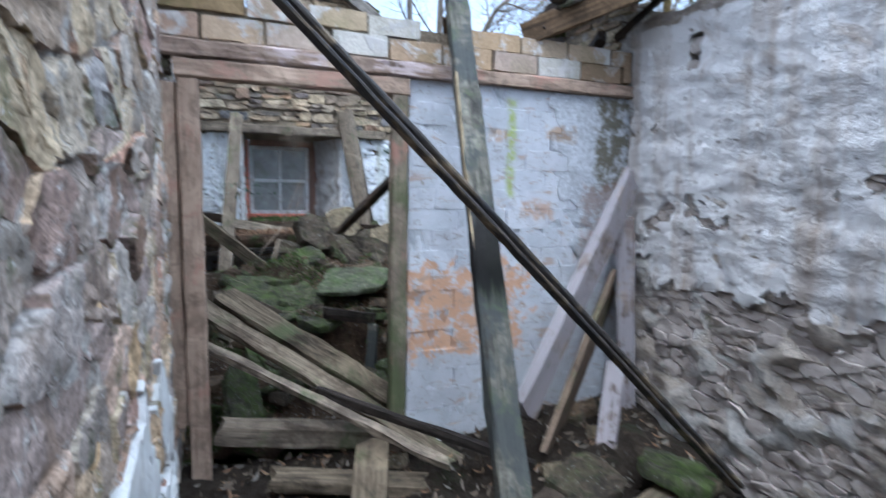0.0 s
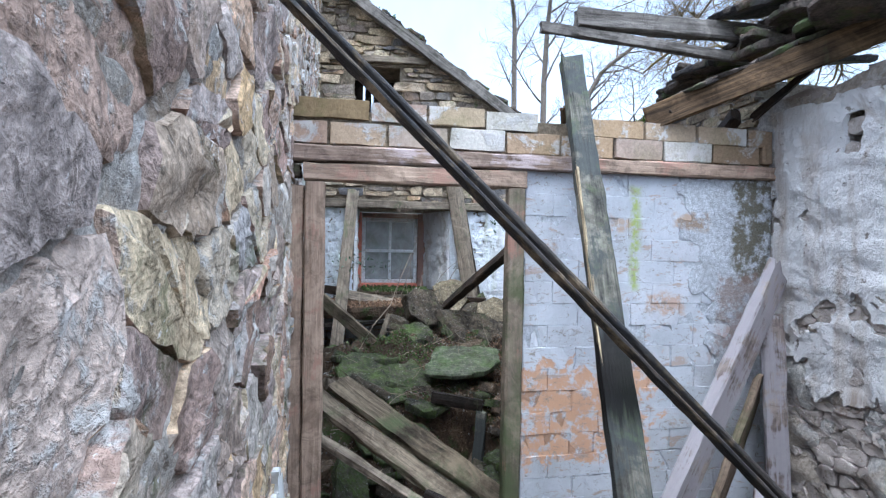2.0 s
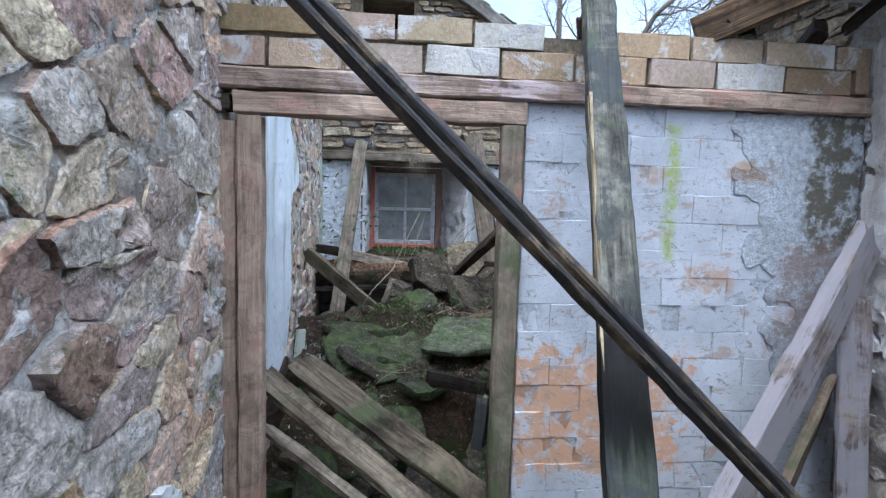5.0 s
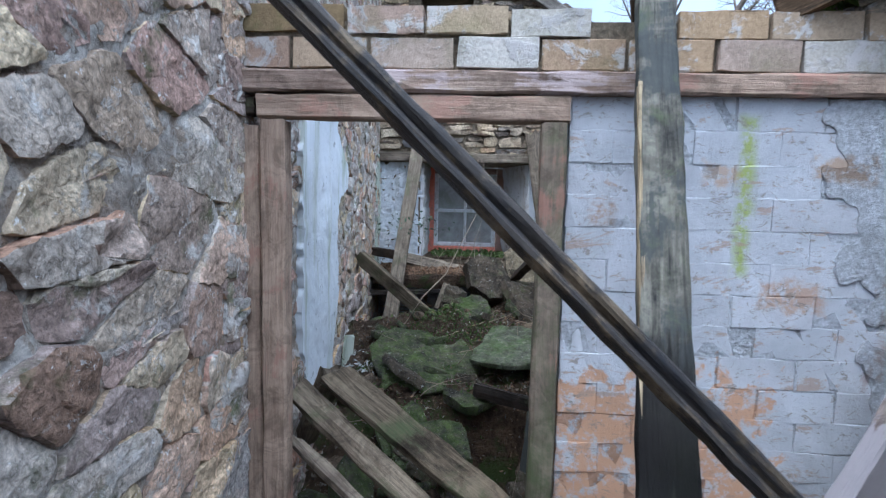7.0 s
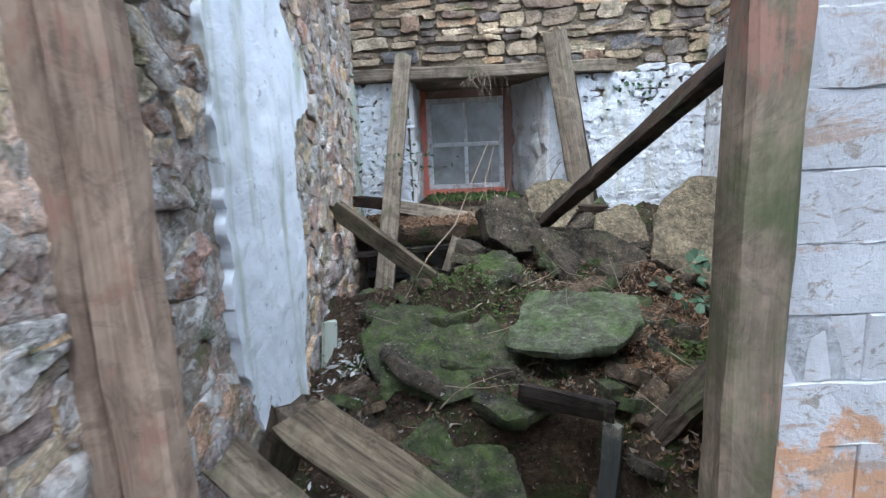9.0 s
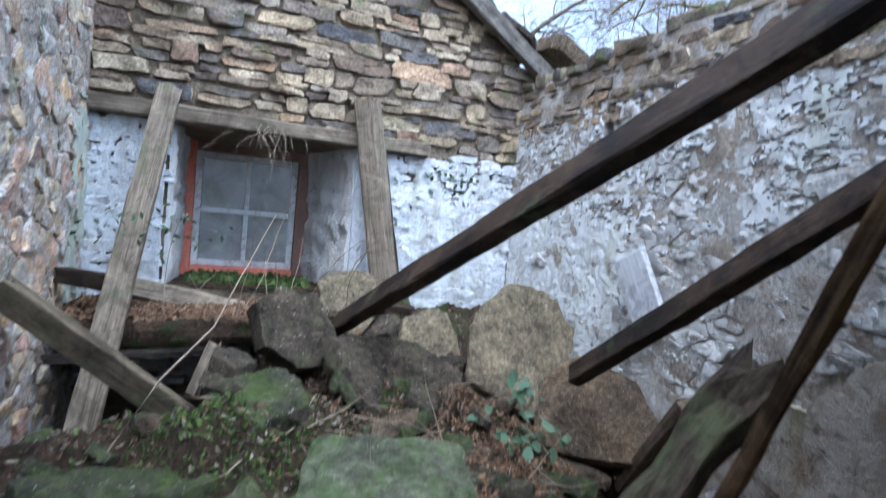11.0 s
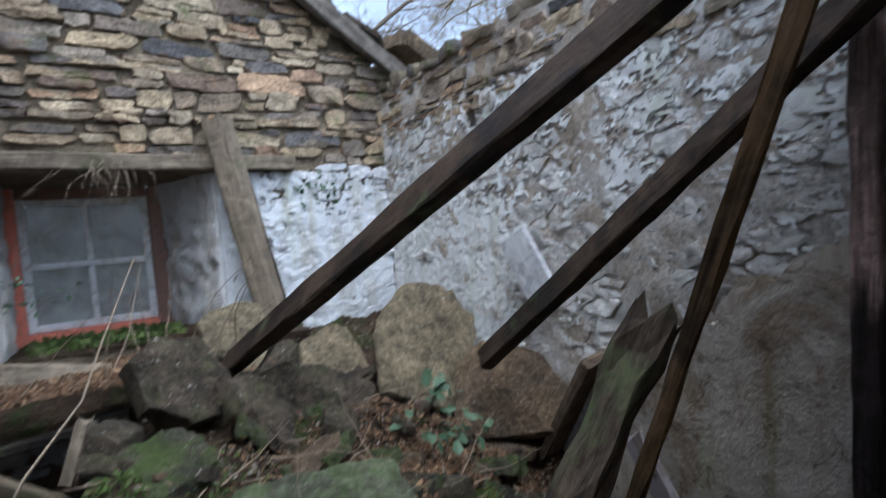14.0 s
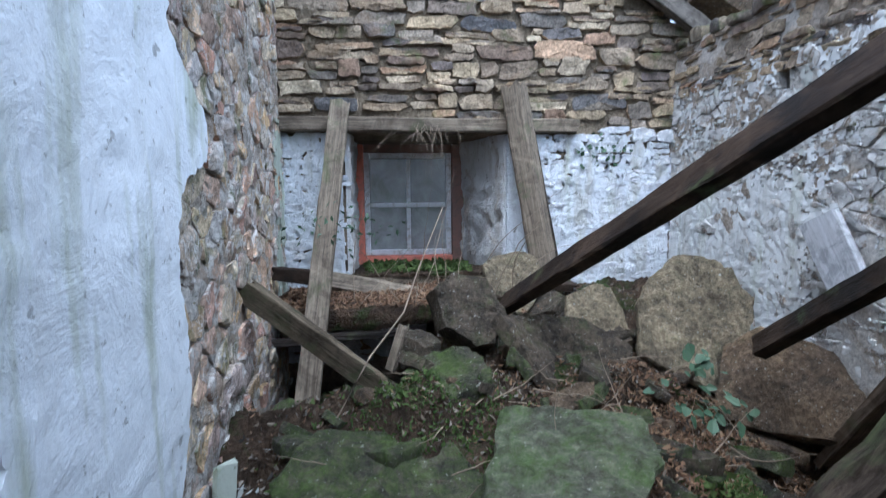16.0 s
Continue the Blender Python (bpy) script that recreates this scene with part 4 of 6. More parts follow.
# splayed lime-plastered reveals of the recess
for origin, along, nrm in (((WX0 + 0.003, GABLE, 0), (0, 1, 0), (1, 0, 0)), ((WX1 + 0.004, GABLE, 0), (-0.185, 0.55, 0), (-0.55, -0.185, 0))):
    child("reveal", slab_mesh("reveal", plane_frame(origin, along, nrm), steps(0.0, 0.56, 0.025), steps(1.10, 1.93, 0.025), lambda u, v: True,
                              lambda u, v: 0.010 + 0.03 * fbm(u * 6, v * 6, nrm[1]) + 0.018 * fbm(u * 17, v * 17, 3), 0.02, M_plaster_reveal), wall_gable)
child("recess_floor", slab_mesh("recess_floor", Matrix(((1, 0, 0, 0), (0, 1, 0, GABLE), (0, 0, 1, WZ0), (0, 0, 0, 1))), steps(WX0, WX1, 0.04), steps(0.0, 0.54, 0.04), lambda u, v: True,
      lambda u, v: 0.015 + 0.02 * fbm(u * 7, v * 7, 2), 0.0, G_rubble), wall_gable)

timber("lintel", (-0.29, GABLE - 0.03, 1.972), (1.47, GABLE - 0.01, 1.972), 0.12, 0.078, W_grey, "grey weathered timber lintel over the small window", "lintel", ragged=0.02, seed=11)
timber("attic_lintel", (-0.16, GABLE - 0.01, 3.355), (0.79, GABLE - 0.01, 3.375), 0.10, 0.06, W_grey, "grey timber lintel over the attic opening", "lintel", seed=12)
vent = tagged(new("attic_shutter"), "dark boarded shutter with light slits in the attic opening", "shutter")
for k, (x0, x1) in enumerate(((0.085, 0.178), (0.202, 0.265), (0.289, 0.402), (0.397, 0.535))):
    timber("board", ((x0 + x1) / 2, GABLE + 0.5, 2.775), ((x0 + x1) / 2, GABLE + 0.5, 3.315), x1 - x0, 0.02, W_brown, "", parent=vent, roll=90, ragged=0.003, wear=0.002, seed=20 + k)

# ---- roof edge over the gable ----
slope = lambda x, dz: (x, GABLE - 0.1, roofline(x) + dz)
timber("rafter", slope(2.2, 0.02), slope(-0.24, 0.02), 0.07, 0.10, W_rafter, "dark grey weathered rafter along the gable slope", "rafter", ragged=0.02, seed=31)
rng = random.Random(77)
x = 2.15
while x > -0.25:
    wdt = rng.uniform(0.22, 0.42)
    rock_slab("roof_slate", (x - wdt / 2, GABLE + 0.12 + rng.uniform(-0.05, 0.05), roofline(x - wdt / 2) + 0.10), (wdt * 1.15, 0.5, 0.035), (0, 33.2 + rng.uniform(-4, 3), rng.uniform(-5, 5)), M_slate,
              "dark stone roof slate remaining along the gable", "roof slate", seed=int(x * 100) + 40, group="slates along the gable")
    x -= wdt * 0.82
rock_slab("eaves_stone", (2.34, GABLE - 0.02, 2.66), (0.5, 0.4, 0.1), (4, 20, 10), S_brown, "mossy brown stone at the gable eaves", "stone", seed=8)

# ---- loose timbers of the near room ----


def moulded_pole(p0, p1, w, d, roll):
    """A long moulding with two beads and a groove between them, chipped along its edges."""
    p0, p1 = Vector(p0), Vector(p1)
    length = (p1 - p0).length
    sec = [(-0.5, -0.5), (-0.5, 0.18), (-0.44, 0.36), (-0.32, 0.42), (-0.2, 0.34), (-0.14, 0.1), (-0.04, 0.02), (0.02, 0.12), (0.06, 0.36), (0.18, 0.5), (0.34, 0.5), (0.46, 0.38), (0.5, 0.16), (0.5, -0.5)]
    k, n = len(sec), int(length / 0.03)
    verts = []
    for i in range(n + 1):
        x = length * i / n
        for q, (a, c) in enumerate(sec):
            chip = 0.0016 * fbm(x * 14, q * 0.7, 3.0) - 0.004 * max(0, fbm(x * 5, q * 0.4, 9.0) - 0.35)
            verts.append((x, a * w + chip, c * d + chip + 0.01 * math.sin(math.pi * i / n)))
    faces = [(i * k + q, i * k + (q + 1) % k, i * k + k + (q + 1) % k, i * k + k + q) for i in range(n) for q in range(k)]
    faces += [tuple(range(k))[::-1], tuple(n * k + q for q in range(k))]
    me = meshed("pole", verts, faces, W_pole)
    me.set_sharp_from_angle(angle=radians(35))
    ob = new("pole", me)
    ob.matrix_world = Matrix.Translation(p0) @ (p1 - p0).to_track_quat("X", "Z").to_matrix().to_4x4() @ Matrix.Rotation(radians(roll), 4, "X")
    return tagged(ob, "long dark moulded pole leaning across the doorway", "pole")


moulded_pole((-0.115, -0.725, 2.307), (1.985, -0.8445, 0.273), 0.046, 0.034, 62)
post = timber("prop_post", (0.765, -1.40, 0.03), (1.097, 0.16, 2.50), 0.095, 0.06, W_post, "blackened leaning post, its edge split to pale wood", "post", roll=6, ragged=0.07, wear=0.008, seed=42)
edge = 1 if post.matrix_world.col[1].x < 0 else -1
face = 1 if post.matrix_world.col[2].y < 0 else -1
timber("split_edge", (1.42, edge * 0.045, face * 0.016), (2.3, edge * 0.045, face * 0.02), 0.007, 0.018, W_split, "pale split edge of the post", parent=post, ragged=0.35, wear=0.005, seed=43)

timber("leaning_plank", (1.22, -0.42, 0.50), (2.0, -0.10, 1.53), 0.05, 0.15, W_lilac, "lilac-grey painted plank leaning in the corner", "plank", roll=5, ragged=0.05, seed=44)
timber("leaning_plank", (2.0, -0.16, 0.18), (1.965, -0.10, 1.33), 0.09, 0.09, W_lilac, "short worn plank upright in the corner", "plank", roll=20, ragged=0.05, seed=45)
timber("leaning_plank", (1.42, -0.30, 0.22), (1.97, -0.03, 0.98), 0.03, 0.3, W_tan, "damp tan board leaning behind the painted plank", "plank", roll=20, ragged=0.04, seed=46)
timber("pipe_board", (1.62, -0.46, 0.22), (1.86, -0.22, 0.62), 0.09, 0.05, W_lilac, "lilac painted board end in the debris", "plank", seed=47)

timber("door_plank", (-0.105, 0.284, 0.945), (1.16, -0.22, 0.12), 0.085, 0.035, W_tanmoss, "long mossy split plank lying through the doorway", "plank", roll=28, ragged=0.12, wear=0.012, seed=51)
timber("door_plank", (0.01, 0.408, 0.955), (0.88, 0.27, 0.34), 0.13, 0.04, W_moss, "mossy broken plank lying through the doorway", "plank", roll=30, ragged=0.1, wear=0.014, seed=52)
timber("door_plank", (-0.08, 0.20, 0.78), (0.95, -0.38, 0.30), 0.04, 0.03, W_grey, "grey splintered batten under the mossy planks", "plank", roll=20, ragged=0.1, wear=0.01, seed=53)
timber("threshold_beam", (0.01, 0.07, 0.40), (0.77, 0.05, 0.27), 0.10, 0.10, W_grey, "grey fallen beam across the threshold", "beam", ragged=0.04, wear=0.01, seed=54)
timber("floor_plank", (0.2, -0.20, 0.30), (0.86, -0.32, 0.21), 0.12, 0.05, W_moss, "mossy plank end in the doorway debris", "plank", ragged=0.05, seed=55)
timber("floor_plank", (0.52, -0.62, 0.16), (0.66, -0.10, 0.34), 0.14, 0.04, W_moss, "green mossy board on the debris", "plank", ragged=0.05, seed=56)
timber("floor_plank", (0.98, -0.75, 0.18), (1.78, -0.35, 0.28), 0.13, 0.05, W_rot, "rotten plank on the debris floor", "plank", ragged=0.06, seed=57)
timber("floor_plank", (1.25, -0.9, 0.2), (1.9, -0.75, 0.3), 0.16, 0.04, W_moss, "green mossy board on the debris", "plank", ragged=0.05, seed=58)
timber("floor_batten", (0.42, 0.0, 0.56), (1.28, -0.45, 0.29), 0.035, 0.04, W_dark, "black batten lying along the mossy planks", "batten", ragged=0.02, seed=64)
timber("floor_plank", (1.0, -0.95, 0.17), (1.55, -1.25, 0.2), 0.14, 0.05, W_rot, "rotten dark plank on the debris floor", "plank", ragged=0.08, seed=65)
timber("floor_plank", (0.35, -0.75, 0.13), (0.95, -0.55, 0.22), 0.12, 0.05, W_rot, "rotten dark plank on the debris floor", "plank", ragged=0.08, seed=66)
timber("rotten_log", (0.02, -0.9, 0.14), (0.22, -0.42, 0.27), 0.11, 0.09, W_red_rot, "red rotten timber stump by the rubble wall", "timber", ragged=0.12, wear=0.02, seed=59)
rock_slab("flagstone", (1.78, -0.72, 0.31), (0.34, 0.3, 0.06), (8, 12, 30), S_wet, "green mossy flagstone on the debris floor", seed=61)
rock_slab("flagstone", (1.45, -0.58, 0.26), (0.32, 0.24, 0.05), (10, -8, 10), S_dark, "dark flagstone on the debris floor", seed=62)
rock_slab("flagstone", (1.62, -1.05, 0.27), (0.4, 0.3, 0.06), (6, 6, 60), S_wet, "green mossy flagstone on the debris floor", seed=63)

# ---- collapsed roof over the wall opposite ----
timber("eaves_board", (1.44, 0.08, 2.20), (2.42, -0.62, 2.60), 0.03, 0.11, W_batten, "brown eaves board hanging from the collapsed roof", "board", ragged=0.02, seed=71)
timber("purlin_end", (1.10, 0.15, 2.67), (2.35, 0.16, 2.68), 0.06, 0.085, W_rafter, "grey sawn purlin jutting from the collapsed roof", "timber", ragged=0.03, seed=72)
timber("purlin_end", (0.94, 0.15, 2.615), (2.35, 0.14, 2.52), 0.04, 0.045, W_rafter, "thin grey rafter end jutting from the collapsed roof", "timber", ragged=0.02, seed=73)
rng = random.Random(9)
for k in range(26):
    u = rng.random()
    y = 0.75 - 1.75 * rng.random()
    x = 1.98 + 0.62 * rng.random() - 0.16 * max(0, y - 0.2)
    lift = 0.16 * max(0, 1 - abs(y) / 0.9)
    rock_slab("roof_slate", (x, y, 2.50 + lift * rng.random() + 0.12 * (k % 3)), (rng.uniform(0.3, 0.5), rng.uniform(0.25, 0.4), 0.03),
              (rng.uniform(-14, 14), rng.uniform(-22, 6), rng.uniform(0, 180)), M_slate, "dark stone roof slate in the collapsed eaves heap", "roof slate", seed=100 + k, group="slates of the collapsed eaves")
for k in range(7):
    f = k / 6
    rock_slab("roof_slate", (1.66 + 0.72 * f, 0.04 - 0.48 * f, 2.345 + 0.33 * f), (0.2, 0.3, 0.02), (10, -20 + 4 * math.sin(k * 2.3), -30), M_slate,
              "thin stone slate along the hanging eaves board", "roof slate", seed=140 + k, group="slates on the eaves board")
for k in range(30):
    y = 0.74 - 1.1 * rng.random()
    z = 2.53 + (0.05 + 0.34 * smooth(0.5, 0.1, y)) * rng.random()
    rock_slab("roof_slate", (2.0 + 0.3 * rng.random(), y, z), (rng.uniform(0.3, 0.46), rng.uniform(0.22, 0.32), 0.03),
              (rng.uniform(-6, 6), rng.uniform(-20, -2), rng.uniform(-25, 25)), M_slate, "dark stone roof slate in the collapsed eaves heap", "roof slate", seed=170 + k, group="slates of the collapsed eaves")
timber("eaves_prop", (1.93, 0.02, 2.21), (2.10, -0.15, 2.42), 0.05, 0.03, W_brown, "short brown prop under the eaves", "timber", seed=74)

# ---- fallen timbers of the far room ----
timber("fallen_beam", (0.890, 2.33, 1.04), (1.56, 0.03, 2.26), 0.05, 0.127, W_brown, "dark brown fallen roof beam resting on the partition", "beam", roll=-38, ragged=0.02, seed=81)
timber("fallen_beam", (1.735, 1.70, 0.98), (1.90, 0.06, 2.25), 0.05, 0.095, W_brown, "dark fallen joist slanting over the heap", "beam", roll=-30, ragged=0.03, seed=82)
timber("fallen_pole", (1.41, 0.855, 0.70), (1.025, 0.055, 2.235), 0.018, 0.03, W_batten, "thin brown fallen batten crossing the beams", "batten", roll=20, ragged=0.03, seed=83)
timber("rotten_beam", (1.015, 0.937, 0.458), (1.60, 0.80, 1.30), 0.10, 0.11, W_rot, "thick rotting mossy beam propped on the heap", "beam", roll=30, ragged=0.08, wear=0.024, seed=84)
timber("prop_post", (1.99, 0.535, 0.15), (1.975, 0.46, 2.0), 0.085, 0.06, W_charred, "charred post with remains of pink paint by the damp wall", "post", roll=15, ragged=0.03, seed=85)
timber("fallen_plank", (2.0, 1.62, 0.55), (1.98, 1.33, 1.0), 0.14, 0.04, W_tan, "brown plank stub leaning at the wall foot", "plank", roll=10, seed=86)
timber("board_end", (2.03, 1.61, 1.20), (2.0, 1.75, 1.475), 0.035, 0.15, W_pale, "pale grey board end with nail holes", "board", roll=0, ragged=0.006, wear=0.002, seed=87)
timber("fallen_plank", (-0.20, 1.885, 1.24), (0.35, 2.01, 0.745), 0.05, 0.09, W_moss, "mossy plank slanting over the dark hollow", "plank", roll=20, ragged=0.03, seed=88)
timber("leaning_plank", (-0.035, 2.055, 0.50), (0.10, 2.92, 2.11), 0.105, 0.035, W_grey, "weathered grey plank leaning on the lintel", "plank", roll=4, ragged=0.04, seed=89)
timber("leaning_plank", (1.245, 2.70, 0.98), (1.057, 2.83, 2.20), 0.13, 0.12, W_grey, "weathered grey plank leaning beside the window", "plank", roll=0, ragged=0.05, seed=90)
timber("leaning_plank", (1.315, 2.72, 1.0), (1.16, 2.87, 1.98), 0.05, 0.04, W_brown, "narrow split batten beside the window", "batten", roll=0, ragged=0.07, seed=91)
timber("sill_board", (-0.05, 2.80, 1.13), (0.52, 2.74, 1.02), 0.10, 0.03, W_grey, "grey board under the window sill", "board", roll=50, seed=92)
timber("fallen_plank", (-0.22, 1.72, 0.74), (0.22, 1.62, 0.60), 0.06, 0.10, W_brown, "brown rotten joist end at the wall foot", "joist", ragged=0.06, wear=0.012, seed=93)
timber("joist_end", (-0.23, 2.55, 1.20), (0.0, 2.50, 1.17), 0.06, 0.07, W_brown, "broken joist end in the tall wall", "joist", ragged=0.05, seed=94)
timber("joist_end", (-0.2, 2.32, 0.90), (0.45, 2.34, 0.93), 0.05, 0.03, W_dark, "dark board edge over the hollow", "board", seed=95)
timber("splinter", (0.34, 1.95, 0.86), (0.41, 2.03, 1.05), 0.04, 0.025, W_grey, "pale broken splinter upright in the rubble", "splinter", ragged=0.04, seed=96)
timber("small_plank", (1.14, 2.55, 1.10), (1.34, 2.50, 1.09), 0.10, 0.04, W_brown, "broken brown board end under the leaning planks", "board", ragged=0.06, seed=97)
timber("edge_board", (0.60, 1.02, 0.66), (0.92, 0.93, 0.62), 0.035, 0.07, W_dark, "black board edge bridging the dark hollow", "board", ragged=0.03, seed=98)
timber("short_post", (0.86, 0.86, 0.2), (0.90, 0.92, 0.61), 0.06, 0.05, W_post, "dark post under the board edge", "post", seed=99)
timber("fallen_plank", (1.450, 0.736, 0.823), (1.450, 0.506, 0.790), 0.08, 0.035, W_rot, "rotten timber at the damp wall foot", "timber", ragged=0.1, wear=0.02, seed=101)
timber("fallen_plank", (1.735, 0.87, 0.62), (1.78, 1.05, 0.85), 0.025, 0.085, W_lilac, "pale board end propped in the heap by the damp wall", "board", roll=0, seed=102)
timber("fallen_plank", (1.30, 0.62, 0.30), (1.62, 0.95, 0.42), 0.09, 0.06, W_brown, "brown broken timber in the heap", "timber", ragged=0.06, seed=103)
timber("fallen_plank", (1.30, 0.80, 0.66), (1.66, 0.42, 0.50), 0.10, 0.03, W_tan, "split brown board beside the rotting beam", "board", roll=35, ragged=0.1, wear=0.012, seed=106)
timber("fallen_plank", (1.42, 0.90, 0.72), (1.55, 0.70, 0.30), 0.09, 0.03, W_rot, "dark splintered board end beside the rotting beam", "board", roll=50, ragged=0.14, wear=0.014, seed=107)
timber("plaster_shard", (-0.135, 1.33, 0.60), (-0.125, 1.37, 0.83), 0.085, 0.014, M_plaster_algae, "pale green-white plaster shard standing by the tall wall", "plaster shard", roll=80, ragged=0.02, wear=0.003, seed=105)
timber("split_log", (-0.16, 0.62, 0.50), (0.05, 0.42, 0.98), 0.10, 0.05, W_grey, "splintered grey plank end by the tall wall", "plank", ragged=0.16, wear=0.02, seed=104)

# ---- slabs and stones of the heap ----
FLAG = [(0.5, -0.05), (0.46, 0.40), (0.05, 0.46), (-0.42, 0.5), (-0.46, 0.1), (-0.5, -0.40), (-0.1, -0.5), (0.3, -0.42)]
BIG = [(0.14, -0.5), (0.30, -0.16), (0.45, 0.0), (0.5, 0.16), (0.40, 0.39), (0.2, 0.47), (-0.05, 0.49), (-0.29, 0.32), (-0.40, 0.16), (-0.49, -0.18)]
BLOCK = [(0.07, -0.5), (0.37, -0.4), (0.48, 0.0), (0.17, 0.5), (-0.27, 0.45), (-0.5, 0.17), (-0.3, -0.3)]
SLIVER = [(0.2, -0.5), (0.45, -0.3), (0.5, 0.1), (0.1, 0.5), (-0.5, 0.45), (-0.2, -0.2)]
rock_slab("flagstone", (0.86, 1.30, 0.805), (0.50, 0.48, 0.045), (11, -3, -16), S_moss, "large green mossy flagstone on the rubble heap", seed=201, shape=FLAG)
rock_slab("leaning_slab", (1.68, 2.02, 0.99), (0.64, 0.66, 0.05), (64, 0, 6), S_bare, "bare tan stone slab leaning on the heap", seed=202, shape=BIG)
rock_slab("leaning_slab", (1.90, 1.72, 0.80), (0.52, 0.5, 0.07), (50, 6, -40), S_brown, "brown slab leaning on the damp wall", seed=203, points=7, jag=0.16)
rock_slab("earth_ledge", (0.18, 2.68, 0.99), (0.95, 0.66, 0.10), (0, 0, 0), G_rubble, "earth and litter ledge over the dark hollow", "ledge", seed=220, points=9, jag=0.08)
rock_slab("leaning_slab", (1.32, 2.25, 0.98), (0.34, 0.36, 0.06), (58, -10, 4), S_bare, "tan slab corner behind the bare slab", seed=204)
rock_slab("stone_block", (0.68, 2.12, 1.06), (0.36, 0.32, 0.13), (62, 14, 8), S_dark, "dark square stone block on the heap", seed=205, shape=BLOCK)
rock_slab("leaning_slab", (0.93, 1.88, 0.90), (0.26, 0.46, 0.06), (40, 18, 34), S_dark, "dark slate slab leaning on the heap", seed=206, shape=SLIVER)
rock_slab("leaning_slab", (1.12, 2.02, 0.92), (0.52, 0.26, 0.07), (50, 8, -8), S_dark, "dark flat slab lying on the heap", seed=207, shape=SLIVER[::-1])
rock_slab("leaning_slab", (0.98, 2.50, 1.13), (0.30, 0.34, 0.05), (64, 0, 0), S_bare, "grey stone slab standing below the window", seed=208)
rock_slab("mossy_stone", (0.55, 1.72, 0.90), (0.34, 0.26, 0.1), (14, -8, 20), S_wet, "mossy round stone on the heap", "stone", seed=209, points=11, jag=0.12)
rock_slab("mossy_stone", (0.46, 1.90, 0.96), (0.18, 0.14, 0.12), (10, 0, 70), S_dark, "grey broken stone on the heap", "stone", seed=211)
rock_slab("flagstone", (0.32, 1.29, 0.718), (0.64, 0.56, 0.05), (22, 2, 10), S_wet, "broad mossy flagstone at the doorway side", seed=212, points=9)
rock_slab("flagstone", (0.58, 1.10, 0.60), (0.28, 0.26, 0.06), (12, -10, 50), S_wet, "broken mossy flagstone edge over the hollow", seed=213)
rock_slab("flagstone", (0.40, 0.78, 0.46), (0.40, 0.30, 0.07), (24, 0, 10), S_wet, "tilted mossy flagstone below the doorway", seed=214)
rock_slab("flagstone", (0.12, 0.34, 0.42), (0.2, 0.42, 0.05), (34, 30, 20), S_wet, "green slab leaning inside the doorway", seed=215)
rock_slab("flagstone", (1.16, 1.45, 0.70), (0.16, 0.5, 0.05), (10, 24, 20), S_wet, "narrow mossy slab on edge", seed=216)
rng = random.Random(33)
for k in range(150):
    x, y = rng.uniform(-0.1, 1.95), rng.uniform(0.5, 2.75)
    s = rng.uniform(0.05, 0.2) * rng.uniform(0.6, 1)
    if math.hypot(x - 0.13, y - 2.0) < 0.3 or math.hypot(x - 0.62, y - 0.82) < 0.2:
        continue
    rock_slab("loose_stone", (x, y, rubble_height(x, y) + 0.12 * s), (s * 1.3, s, s * 0.35), (rng.uniform(-35, 35), rng.uniform(-35, 35), rng.uniform(0, 180)), rng.choice((S_dark, S_wet, S_brown, S_dark, S_wet)),
              "loose broken stone on the rubble heap", "stone", seed=300 + k, points=6, detail=2, jag=0.3, group="loose stones of the heap")
for k in range(60):
    x, y = rng.uniform(-0.05, 1.9), rng.uniform(0.55, 2.35)
    if (x < 0.5 and y > 1.72) or math.hypot(x - 0.64, y - 0.84) < 0.24 or (0.6 < x < 1.14 and 1.02 < y < 1.58):
        continue
    w = rng.uniform(0.14, 0.32)
    rock_slab("broken_slab", (x, y, rubble_height(x, y) + 0.015), (w, w * rng.uniform(0.5, 0.9), rng.uniform(0.025, 0.05)), (rng.uniform(-12, 42), rng.uniform(-28, 28), rng.uniform(0, 180)), rng.choice((S_dark, S_wet, S_wet, S_brown, S_dark)),
              "dark broken slab half buried in the heap", "stone slab", seed=600 + k, points=6, detail=3, jag=0.32, group="broken slabs of the heap")
for k in range(30):
    x, y = rng.uniform(0.0, 1.95), rng.uniform(-2.4, 0.0)
    s = rng.uniform(0.05, 0.14)
    rock_slab("loose_stone", (x, y, debris_height(x, y) + 0.12 * s), (s * 1.3, s, s * 0.5), (rng.uniform(-25, 25), rng.uniform(-25, 25), rng.uniform(0, 180)), rng.choice((S_dark, S_brown, S_bare)),
              "loose broken stone on the debris floor", "stone", seed=360 + k, points=6, detail=2, jag=0.3, group="loose stones of the near room")


